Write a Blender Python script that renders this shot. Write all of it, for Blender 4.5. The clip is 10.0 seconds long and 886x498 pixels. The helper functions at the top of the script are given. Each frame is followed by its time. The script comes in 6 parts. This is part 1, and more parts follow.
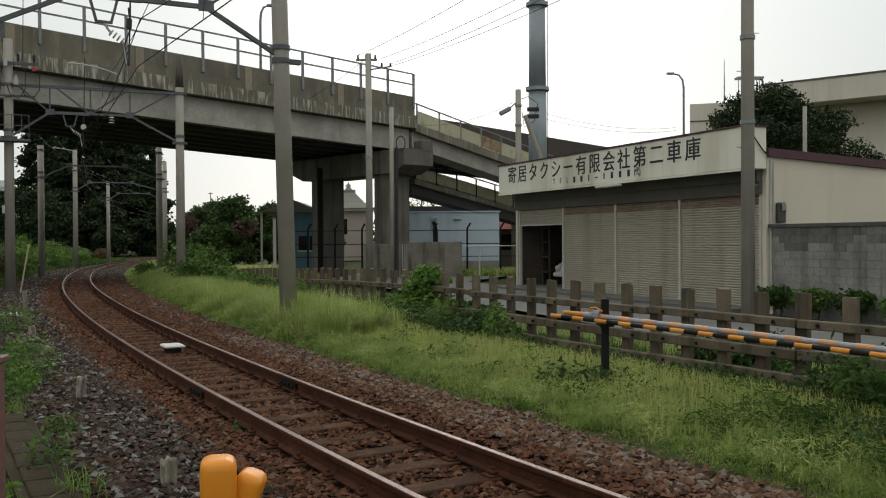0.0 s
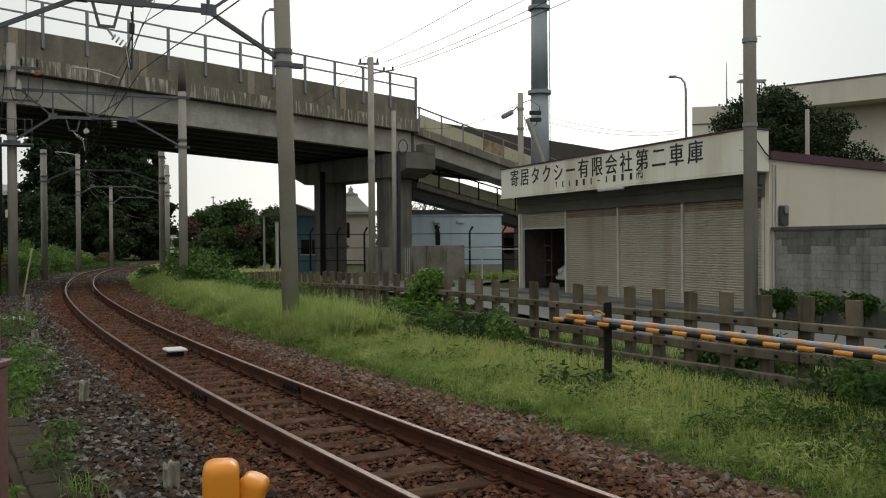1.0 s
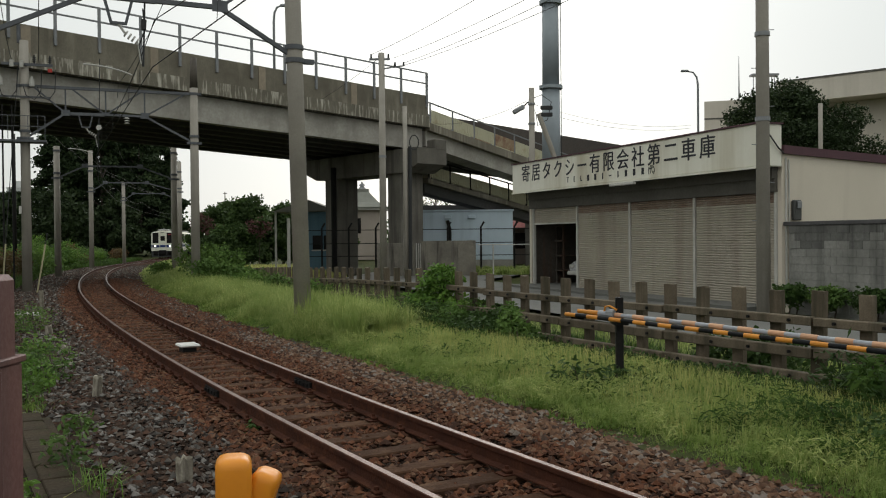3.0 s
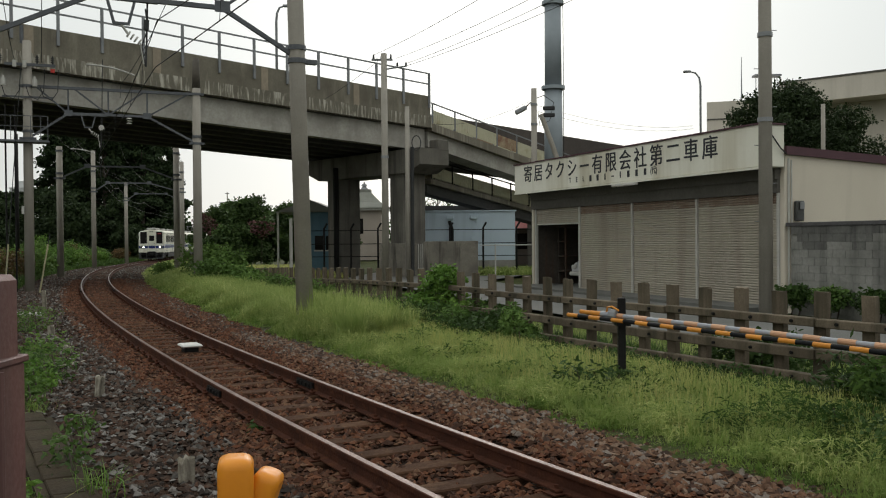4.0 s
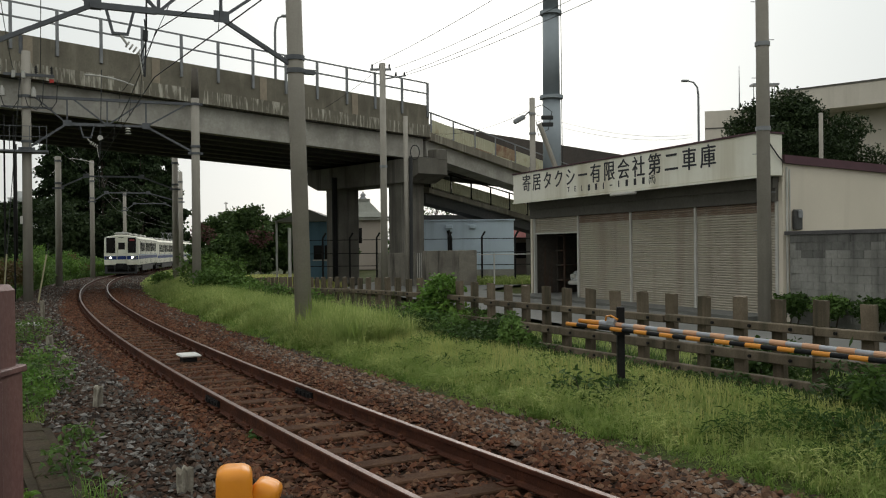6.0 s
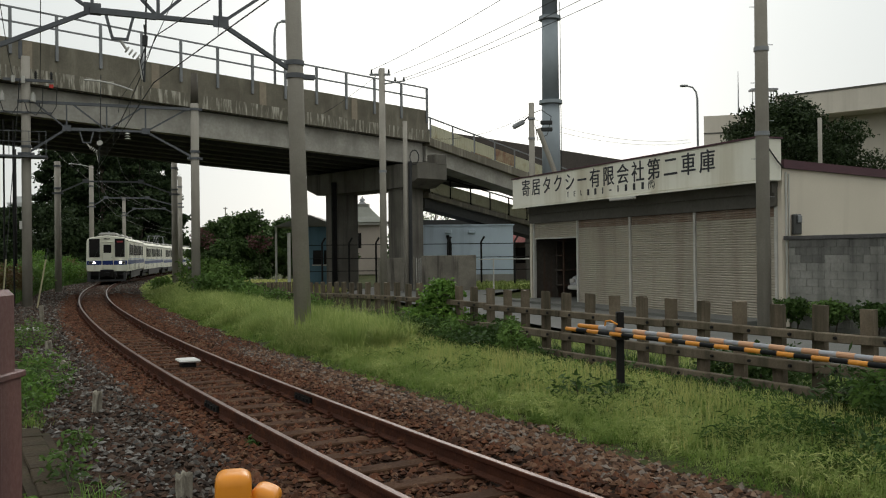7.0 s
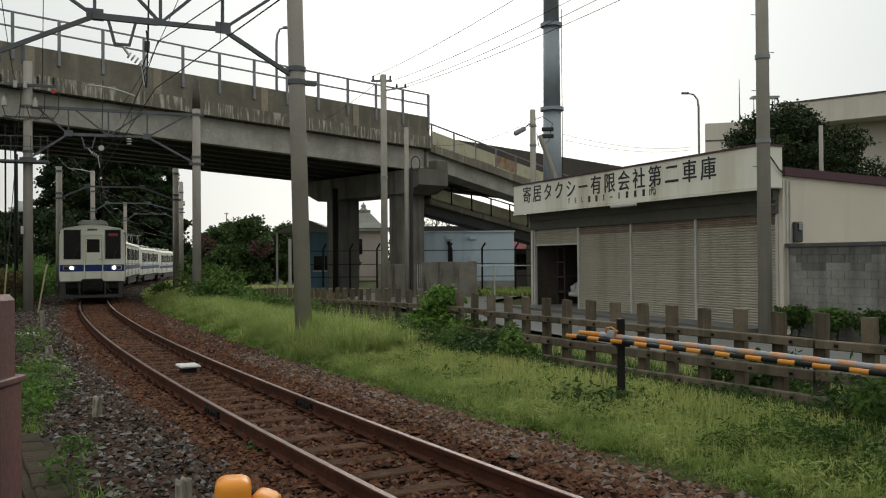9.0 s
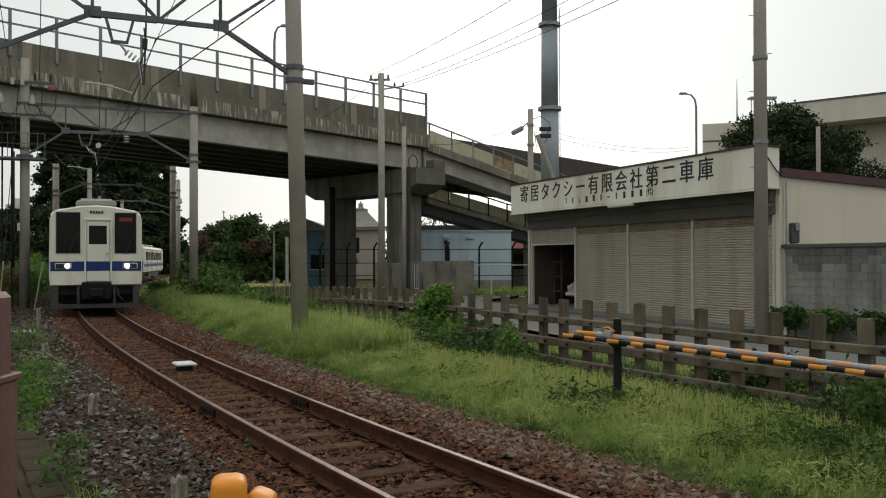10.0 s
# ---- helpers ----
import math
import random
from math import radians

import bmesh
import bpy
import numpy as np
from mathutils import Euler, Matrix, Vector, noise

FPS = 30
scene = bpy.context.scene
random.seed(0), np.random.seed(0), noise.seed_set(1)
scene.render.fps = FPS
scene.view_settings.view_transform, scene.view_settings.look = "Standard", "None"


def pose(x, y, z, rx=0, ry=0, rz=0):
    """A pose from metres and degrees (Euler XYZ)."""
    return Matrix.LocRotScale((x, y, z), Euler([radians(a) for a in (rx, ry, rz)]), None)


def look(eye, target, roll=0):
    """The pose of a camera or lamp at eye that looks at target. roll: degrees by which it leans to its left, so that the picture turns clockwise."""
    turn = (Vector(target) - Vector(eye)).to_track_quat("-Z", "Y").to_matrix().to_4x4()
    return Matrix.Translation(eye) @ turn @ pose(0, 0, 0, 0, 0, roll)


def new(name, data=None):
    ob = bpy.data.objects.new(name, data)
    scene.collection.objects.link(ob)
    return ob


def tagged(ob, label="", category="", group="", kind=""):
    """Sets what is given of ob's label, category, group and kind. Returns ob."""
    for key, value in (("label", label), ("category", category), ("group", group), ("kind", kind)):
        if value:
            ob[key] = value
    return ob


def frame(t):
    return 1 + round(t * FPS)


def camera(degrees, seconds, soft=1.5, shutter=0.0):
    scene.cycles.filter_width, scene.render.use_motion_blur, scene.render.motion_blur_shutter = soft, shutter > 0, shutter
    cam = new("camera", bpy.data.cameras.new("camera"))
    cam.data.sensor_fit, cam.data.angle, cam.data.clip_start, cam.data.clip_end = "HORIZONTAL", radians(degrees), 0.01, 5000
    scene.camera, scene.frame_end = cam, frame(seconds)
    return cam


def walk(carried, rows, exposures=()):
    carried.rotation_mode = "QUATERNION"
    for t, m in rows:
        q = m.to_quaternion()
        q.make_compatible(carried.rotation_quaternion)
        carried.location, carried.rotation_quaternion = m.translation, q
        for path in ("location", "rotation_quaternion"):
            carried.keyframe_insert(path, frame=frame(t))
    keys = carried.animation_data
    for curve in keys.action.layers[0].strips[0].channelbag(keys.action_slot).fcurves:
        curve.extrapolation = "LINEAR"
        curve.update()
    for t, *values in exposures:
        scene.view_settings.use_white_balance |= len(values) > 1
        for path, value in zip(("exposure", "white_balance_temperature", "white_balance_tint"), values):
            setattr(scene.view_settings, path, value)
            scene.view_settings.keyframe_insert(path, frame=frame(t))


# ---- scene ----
# The camera is held by hand at the edge of a level crossing and only turns a little.
cam = camera(52, 10.0, 1.1)
walk(cam, [
    (0.0, pose(0, 0, 1.86, 89.376, 0.358, -0.908)),
    (0.5, pose(0, 0, 1.86, 89.476, 0.532, -0.840)),
    (1.0, pose(0, 0, 1.86, 89.595, 0.439, -0.754)),
    (1.5, pose(0, 0, 1.86, 89.514, 0.431, -0.380)),
    (2.0, pose(0, 0, 1.86, 89.298, 0.530, -0.180)),
    (2.5, pose(0, 0, 1.86, 89.306, 0.568, -0.126)),
    (4.0, pose(0, 0, 1.86, 89.342, 0.493, 0.094)),
    (4.5, pose(0, 0, 1.86, 89.451, 0.510, -0.003)),
    (5.0, pose(0, 0, 1.86, 89.631, 0.575, -0.033)),
    (5.5, pose(0, 0, 1.86, 89.783, 0.587, 0.028)),
    (7.0, pose(0, 0, 1.86, 90.237, 0.618, -0.025)),
    (7.5, pose(0, 0, 1.86, 90.410, 0.600, 0.004)),
    (8.0, pose(0, 0, 1.86, 90.574, 0.560, 0.065)),
    (8.5, pose(0, 0, 1.86, 90.630, 0.510, 0.135)),
    (9.0, pose(0, 0, 1.86, 90.635, 0.416, 0.031)),
    (9.5, pose(0, 0, 1.86, 90.656, 0.245, -0.130)),
    (10.0, pose(0, 0, 1.86, 90.582, 0.151, -0.154)),
])

# ---- light: a bright overcast afternoon ----
world = bpy.data.worlds.new("overcast_sky")
scene.world = world
world.use_nodes = True
wn, wl = world.node_tree.nodes, world.node_tree.links
wn.clear()
w_out = wn.new("ShaderNodeOutputWorld")
w_bg = wn.new("ShaderNodeBackground")
w_sky = wn.new("ShaderNodeTexSky")
w_sky.sky_type = "NISHITA"
w_sky.sun_disc = False
w_sky.sun_elevation, w_sky.sun_rotation = radians(20), radians(3)
w_sky.air_density, w_sky.dust_density, w_sky.ozone_density = 1.0, 2.0, 1.0
# thin cloud all over: a grey-white veil added to the clear sky's glow
w_mix = wn.new("ShaderNodeMix")
w_mix.data_type, w_mix.blend_type = "RGBA", "ADD"
w_mix.inputs[0].default_value = 1.0
# the veil is nearly three times as bright overhead as at the horizon
w_co = wn.new("ShaderNodeTexCoord")
w_xyz = wn.new("ShaderNodeSeparateXYZ")
w_map = wn.new("ShaderNodeMapRange")
w_map.inputs["To Min"].default_value, w_map.inputs["To Max"].default_value = 1.0, 2.6
w_veil = wn.new("ShaderNodeVectorMath")
w_veil.operation = "SCALE"
w_veil.inputs[0].default_value = (6.4, 6.75, 6.55)
wl.new(w_co.outputs["Generated"], w_xyz.inputs[0])
wl.new(w_xyz.outputs["Z"], w_map.inputs["Value"])
wl.new(w_map.outputs[0], w_veil.inputs["Scale"])
wl.new(w_veil.outputs[0], w_mix.inputs[7])
w_hue = wn.new("ShaderNodeHueSaturation")
w_hue.inputs["Saturation"].default_value, w_hue.inputs["Value"].default_value = 0.3, 0.2
wl.new(w_sky.outputs[0], w_hue.inputs["Color"])
wl.new(w_hue.outputs[0], w_mix.inputs[6])
wl.new(w_mix.outputs[2], w_bg.inputs[0])
w_bg.inputs[1].default_value = 0.073
wl.new(w_bg.outputs[0], w_out.inputs[0])
sun = new("sun", bpy.data.lights.new("sun", "SUN"))
sun.data.energy, sun.data.angle, sun.data.color = 0.5, radians(30), (1.0, 0.96, 0.9)
sun.matrix_basis = look((0, 0, 30), (-0.5, -9.5, 30 - 3.45))
scene.view_settings.exposure = 0.0

# ---- materials ----
def material(name, rough=0.8, metal=0.0):
    m = bpy.data.materials.new(name)
    m.use_nodes = True
    b = m.node_tree.nodes["Principled BSDF"]
    b.inputs["Roughness"].default_value, b.inputs["Metallic"].default_value = rough, metal
    return m, m.node_tree.nodes, m.node_tree.links, b


def mixed(n, l, fac, a, b):
    x = n.new("ShaderNodeMix")
    x.data_type = "RGBA"
    for value, k in ((fac, 0), (a, 6), (b, 7)):
        if isinstance(value, bpy.types.NodeSocket):
            l.new(value, x.inputs[k])
        else:
            x.inputs[k].default_value = (*value, 1) if isinstance(value, tuple) else value
    return x.outputs[2]


def ramp(n, l, fac, lo, hi):
    r = n.new("ShaderNodeMapRange")
    r.inputs[1].default_value, r.inputs[2].default_value = lo, hi
    l.new(fac, r.inputs[0])
    return r.outputs[0]


def noise_of(n, l, scale, detail=4, stretch=(1, 1, 1), rough=0.6, place=False):
    """place: the pattern runs on from piece to piece over the whole surface."""
    c, mp, t = n.new("ShaderNodeTexCoord"), n.new("ShaderNodeMapping"), n.new("ShaderNodeTexNoise")
    mp.inputs["Scale"].default_value = stretch
    t.inputs["Scale"].default_value, t.inputs["Detail"].default_value, t.inputs["Roughness"].default_value = scale, detail, rough
    l.new(n.new("ShaderNodeNewGeometry").outputs["Position"] if place else c.outputs["Object"], mp.inputs[0])
    l.new(mp.outputs[0], t.inputs["Vector"])
    return t.outputs["Fac"]


def surface(name, base, dark, stain=None, rough=0.8, metal=0.0, coarse=0.7, fine=25, bump=0.15, streak=0, vary=0.0, depth=0.01, gloss=0.3, sharp=0.2, place=False, drip=0.07):
    """Base colour broken by a coarse and a fine noise, vertical run-off streaks and a small bump."""
    m, n, l, b = material(name, rough, metal)
    b.inputs["Specular IOR Level"].default_value = gloss
    big = ramp(n, l, noise_of(n, l, coarse, 5, place=place), 0.38, 0.68)
    col = mixed(n, l, big, base, dark)
    small = ramp(n, l, noise_of(n, l, fine, 3, place=place), 0.35, 0.75)
    col = mixed(n, l, small, col, mixed(n, l, 0.55, col, dark))
    if streak:
        s = ramp(n, l, noise_of(n, l, streak, 4, (1, 1, drip), place=place), 0.5, 0.5 + sharp)
        col = mixed(n, l, s, col, stain or dark)
    elif stain:
        s = ramp(n, l, noise_of(n, l, coarse * 2.3, 6, place=place), 0.55, 0.7)
        col = mixed(n, l, s, col, stain)
    if vary:
        o = n.new("ShaderNodeObjectInfo")
        h = n.new("ShaderNodeHueSaturation")
        l.new(ramp_out(n, l, o.outputs["Random"], 1 - vary, 1 + vary), h.inputs["Value"])
        l.new(col, h.inputs["Color"])
        col = h.outputs[0]
    l.new(col, b.inputs["Base Color"])
    rr = n.new("ShaderNodeMapRange")
    rr.inputs[3].default_value, rr.inputs[4].default_value = max(0.05, rough - 0.12), min(1, rough + 0.12)
    l.new(small, rr.inputs[0])
    l.new(rr.outputs[0], b.inputs["Roughness"])
    if bump:
        k = n.new("ShaderNodeBump")
        k.inputs["Strength"].default_value, k.inputs["Distance"].default_value = bump, depth
        l.new(small, k.inputs["Height"])
        l.new(k.outputs[0], b.inputs["Normal"])
    return m


def ramp_out(n, l, fac, lo, hi):
    r = n.new("ShaderNodeMapRange")
    r.inputs[3].default_value, r.inputs[4].default_value = lo, hi
    l.new(fac, r.inputs[0])
    return r.outputs[0]


def leafy(name, a, b2, c=None, rough=0.55, through_light=0.25, patchy=0.8):
    """Foliage whose colour changes from leaf to leaf and from patch to patch."""
    m, n, l, b = material(name, rough)
    g = n.new("ShaderNodeNewGeometry")
    patch = ramp(n, l, noise_of(n, l, patchy, 3), 0.38, 0.62)
    col = mixed(n, l, g.outputs["Random Per Island"], a, b2)
    col = mixed(n, l, patch, col, c or b2)
    l.new(col, b.inputs["Base Color"])
    b.inputs["Specular IOR Level"].default_value = 0.12
    t, a2 = n.new("ShaderNodeBsdfTranslucent"), n.new("ShaderNodeMixShader")
    l.new(col, t.inputs[0])
    a2.inputs[0].default_value = through_light
    l.new(b.outputs[0], a2.inputs[1])
    l.new(t.outputs[0], a2.inputs[2])
    l.new(a2.outputs[0], n["Material Output"].inputs[0])
    return m


def plain(name, col, rough=0.5, metal=0.0, worn=0.8):
    return surface(name, col, tuple(v * worn for v in col), rough=rough, metal=metal, coarse=1.5, fine=40, bump=0.04)


def glowing(name, col, strength):
    m, n, l, b = material(name, 0.4)
    b.inputs["Base Color"].default_value = (*col, 1)
    b.inputs["Emission Color"].default_value = (*col, 1)
    b.inputs["Emission Strength"].default_value = strength
    return m


def islands(name, cols, rough=0.9, bump=0.3):
    """Loose pieces, each with one of several colours."""
    m, n, l, b = material(name, rough)
    b.inputs["Specular IOR Level"].default_value = 0.12
    g = n.new("ShaderNodeNewGeometry")
    r = n.new("ShaderNodeValToRGB")
    r.color_ramp.interpolation = "CONSTANT"
    while len(r.color_ramp.elements) < len(cols):
        r.color_ramp.elements.new(0.5)
    for i, c in enumerate(cols):
        r.color_ramp.elements[i].position = i / len(cols)
        r.color_ramp.elements[i].color = (*c, 1)
    l.new(g.outputs["Random Per Island"], r.inputs[0])
    small = noise_of(n, l, 60, 3)
    l.new(mixed(n, l, ramp(n, l, small, 0.3, 0.8), r.outputs[0], mixed(n, l, 0.5, r.outputs[0], (0.05, 0.035, 0.03))), b.inputs["Base Color"])
    return m


CONCRETE = surface("weathered_concrete", (0.30, 0.28, 0.25), (0.17, 0.16, 0.14), (0.42, 0.40, 0.36), coarse=0.5, fine=18, streak=1.3)
PARAPET_MAT = surface("stained_parapet_concrete", (0.20, 0.18, 0.14), (0.125, 0.11, 0.085), (0.26, 0.235, 0.185), coarse=0.6, fine=14, streak=2.4, gloss=0.15, sharp=0.3, drip=0.2)
GIRDER = surface("pale_girder_concrete", (0.44, 0.415, 0.37), (0.27, 0.25, 0.22), (0.19, 0.175, 0.15), coarse=0.8, fine=10, streak=0.9, gloss=0.15, sharp=0.35, drip=0.5)
RUNOFF = surface("deck_edge_with_white_runoff", (0.19, 0.172, 0.135), (0.12, 0.107, 0.082), (0.45, 0.42, 0.35), coarse=0.6, fine=14, streak=6.5, gloss=0.15, sharp=0.14, drip=0.13)
# Concrete below the deck, with the deck's shade put into its colour.
UNDERSIDE = surface("shaded_underside_concrete", (0.085, 0.08, 0.075), (0.05, 0.05, 0.047), coarse=0.4, fine=10)
PIER_MAT = surface("grey_pier_concrete", (0.19, 0.175, 0.15), (0.11, 0.10, 0.086), (0.075, 0.068, 0.06), coarse=0.5, fine=15, streak=2.0, gloss=0.1)
MAST_MAT = surface("spun_concrete_pole", (0.33, 0.30, 0.257), (0.235, 0.212, 0.18), coarse=0.8, fine=30, streak=3)
FENCE_MAT = surface("old_fence_concrete", (0.17, 0.135, 0.098), (0.085, 0.067, 0.047), (0.05, 0.045, 0.03), coarse=1.6, fine=45, bump=0.3, streak=4, vary=0.15, gloss=0.1, place=True)
STEEL = surface("galvanised_steel", (0.25, 0.255, 0.26), (0.18, 0.182, 0.188), rough=0.55, metal=0.1, coarse=2, fine=40, bump=0.05)
DARK_STEEL = surface("dark_painted_steel", (0.018, 0.017, 0.016), (0.011, 0.010, 0.010), rough=0.6, gloss=0.1)
WIRE = plain("dark_wire", (0.03, 0.03, 0.03), 0.6)
GREY_PAINT = surface("blue_grey_pole_paint", (0.27, 0.30, 0.32), (0.21, 0.235, 0.255), rough=0.5, coarse=0.8, fine=30)
RAIL_RUST = surface("rusty_rail_web", (0.075, 0.027, 0.015), (0.038, 0.015, 0.010), (0.11, 0.042, 0.02), rough=0.85, coarse=3, fine=60, bump=0.3, gloss=0.1)
RAIL_TOP = surface("worn_rail_head", (0.16, 0.095, 0.075), (0.07, 0.036, 0.025), rough=0.42, metal=0.55, gloss=0.3, coarse=4, fine=80, bump=0.03)
SLEEPER_MAT = surface("rust_stained_sleeper", (0.085, 0.044, 0.026), (0.048, 0.026, 0.017), (0.125, 0.072, 0.043), coarse=2, fine=35, bump=0.4, vary=0.22, gloss=0.03, place=True)
SIGN_WHITE = surface("weathered_white_sign", (0.76, 0.73, 0.64), (0.68, 0.65, 0.55), (0.50, 0.45, 0.34), rough=0.5, coarse=0.5, fine=12, bump=0.03, streak=0.8)
SIGN_BLACK = plain("faded_black_paint", (0.025, 0.025, 0.03), 0.5)
SHUTTER_MAT = surface("beige_shutter_paint", (0.385, 0.345, 0.28), (0.33, 0.29, 0.238), (0.285, 0.24, 0.195), rough=0.6, coarse=0.6, fine=8, bump=0.03, streak=0.9)
TRIM_PALE = plain("pale_aluminium_trim", (0.50, 0.48, 0.44), 0.45)
WALL_CREAM = surface("cream_painted_wall", (0.63, 0.56, 0.46), (0.57, 0.505, 0.415), (0.49, 0.43, 0.35), rough=0.7, coarse=0.4, fine=20, bump=0.05, streak=0.8)
MAROON = plain("maroon_roof_trim", (0.085, 0.035, 0.045), 0.5)
BLOCK_MAT = surface("stained_concrete_block", (0.30, 0.29, 0.265), (0.17, 0.165, 0.15), (0.085, 0.08, 0.074), coarse=0.9, fine=14, bump=0.25, streak=2.6, vary=0.04, gloss=0.12, sharp=0.3, place=True)
BLOCK_DARK = surface("sooty_concrete_block", (0.19, 0.186, 0.17), (0.10, 0.096, 0.09), (0.05, 0.048, 0.045), coarse=1.1, fine=14, bump=0.25, streak=2.6, vary=0.1, gloss=0.1, sharp=0.25, place=True)

# ---- building tools ----
def part(name, bm, mat, parent=None, label="", smooth=False):
    """Links a bmesh as one mesh object under a thing or a part."""
    me = bpy.data.meshes.new(name)
    if smooth:
        for f in bm.faces:
            f.smooth = True
    bm.to_mesh(me)
    bm.free()
    for m in (mat if isinstance(mat, (list, tuple)) else [mat]):
        me.materials.append(m)
    ob = new(name, me)
    if parent:
        ob.parent = parent
    return tagged(ob, label)


def group_of(name, m=None, **tags):
    ob = new(name)
    ob.empty_display_size = 0.3
    if m is not None:
        ob.matrix_basis = m
    return tagged(ob, **tags)


def raw(name, verts, faces, mat, parent=None, label="", smooth=False, slots=None):
    me = bpy.data.meshes.new(name)
    me.from_pydata(verts, [], faces)
    for m in (mat if isinstance(mat, (list, tuple)) else [mat]):
        me.materials.append(m)
    if slots is not None:
        me.polygons.foreach_set("material_index", slots)
    if smooth:
        me.polygons.foreach_set("use_smooth", [True] * len(faces))
    ob = new(name, me)
    if parent:
        ob.parent = parent
    return tagged(ob, label)


def box(bm, x0, x1, y0, y1, z0, z1, m=None, bevel=0.0, mat=0):
    vs = [bm.verts.new((x, y, z)) for x in (x0, x1) for y in (y0, y1) for z in (z0, z1)]
    fs = [bm.faces.new([vs[i] for i in q]) for q in
          ((0, 1, 3, 2), (4, 6, 7, 5), (0, 4, 5, 1), (2, 3, 7, 6), (0, 2, 6, 4), (1, 5, 7, 3))]
    for f in fs:
        f.material_index = mat
    if bevel:
        es = {e for f in fs for e in f.edges}
        r = bmesh.ops.bevel(bm, geom=list(es), offset=bevel, segments=1, affect="EDGES")
        vs = list({v for f in r["faces"] for v in f.verts} | {v for v in vs if v.is_valid})
    if m is not None:
        bmesh.ops.transform(bm, matrix=m, verts=vs)
    return vs


def boxed(x0, x1, y0, y1, z0, z1, m=None, bevel=0.0):
    bm = bmesh.new()
    box(bm, x0, x1, y0, y1, z0, z1, m, bevel)
    return bm


def tube(bm, pts, r, sides=8, r2=None, caps=True):
    """A round bar along points; r2: the radius at its far end."""
    pts = [Vector(p) for p in pts]
    r2 = r if r2 is None else r2
    rings, up = [], None
    for i, p in enumerate(pts):
        d = (pts[min(i + 1, len(pts) - 1)] - pts[max(i - 1, 0)]).normalized()
        if up is None:
            up = d.orthogonal().normalized()
        up = (up - d * up.dot(d)).normalized()
        side = d.cross(up)
        rr = r + (r2 - r) * i / max(1, len(pts) - 1)
        rings.append([bm.verts.new(p + (up * math.cos(a) + side * math.sin(a)) * rr)
                      for a in (2 * math.pi * k / sides for k in range(sides))])
    for a, b in zip(rings, rings[1:]):
        for k in range(sides):
            bm.faces.new((a[k], a[(k + 1) % sides], b[(k + 1) % sides], b[k]))
    if caps:
        bm.faces.new(rings[0][::-1])
        bm.faces.new(rings[-1])
    return bm


def piped(pts, r, sides=8, r2=None):
    return tube(bmesh.new(), pts, r, sides, r2)


def beam(bm, a, b, w, h):
    """A rectangular bar from a to b, w wide and h high."""
    a, b = Vector(a), Vector(b)
    d = (b - a).normalized()
    side = d.cross(Vector((0, 0, 1)))
    side = side.normalized() if side.length > 1e-4 else Vector((1, 0, 0))
    up = side.cross(d)
    vs = [bm.verts.new(p + side * sx * w / 2 + up * sz * h / 2) for p in (a, b) for sx, sz in ((-1, -1), (1, -1), (1, 1), (-1, 1))]
    for q in ((3, 2, 1, 0), (4, 5, 6, 7), (0, 1, 5, 4), (1, 2, 6, 5), (2, 3, 7, 6), (3, 0, 4, 7)):
        bm.faces.new([vs[i] for i in q])
    return bm


def barred(a, b, w, h):
    return beam(bmesh.new(), a, b, w, h)


def sag(a, b, drop, n=14):
    a, b = Vector(a), Vector(b)
    return [a.lerp(b, i / n) - Vector((0, 0, drop * 4 * (i / n) * (1 - i / n))) for i in range(n + 1)]


def sheet(profile, along):
    """Faces between copies of a profile; along gives the place of each profile point at each station."""
    bm = bmesh.new()
    rows = [[bm.verts.new(q) for q in along(s)] for s in profile]
    for a, b in zip(rows, rows[1:]):
        for k in range(len(a) - 1):
            bm.faces.new((a[k], a[k + 1], b[k + 1], b[k]))
    return bm


# The line of the railway: a curve of about 200 m radius that eases out, on a slight fall.
BEND_AT, BEND = (0, 20, 45, 70, 95, 125, 160, 200), (0.00541, 0.00392, 0.00292, 0.00309, 0.00194, 0.00104, 0.00044, 0.0)


def line_table():
    x, y, head, s, step, out = 1.151, 4.994, 0.5293, 0.0, 0.25, []
    back = []
    bx, by, bh = x, y, head
    while s < 300:
        out.append((x, y, head))
        head -= float(np.interp(s, BEND_AT, BEND)) * step
        x, y, s = x - math.sin(head) * step, y + math.cos(head) * step, s + step
    for k in range(200):
        bh += 0.0047 * step * (1 if k < 80 else 0)
        bx, by = bx + math.sin(bh) * step, by - math.cos(bh) * step
        back.append((bx, by, bh))
    return back[::-1] + out, len(back)


LINE, LINE_ZERO = line_table()


def fall(s):
    """How much lower the line lies at s than beside the crossing."""
    return -0.0049 * np.maximum(0, s - 25) - 0.003 * np.maximum(0, s - 60) + 0.0065 * np.maximum(0, s - 100)


def on_line(s, off=0.0, z=0.0):
    """The point off metres to the right of the line at s metres along it."""
    k = min(max(s / 0.25 + LINE_ZERO, 0), len(LINE) - 1.001)
    i, f = int(k), k - int(k)
    x, y, h = (a + (b - a) * f for a, b in zip(LINE[i], LINE[i + 1]))
    return Vector((x + math.cos(h) * off, y + math.sin(h) * off, z + float(fall(s))))


def heading(s):
    k = min(max(int(s / 0.25) + LINE_ZERO, 0), len(LINE) - 1)
    return LINE[k][2]


def on_line_pose(s, off=0.0, z=0.0):
    p = on_line(s, off, z)
    return Matrix.Translation(p) @ Matrix.Rotation(heading(s), 4, "Z")


RAIL_Z = 0.16

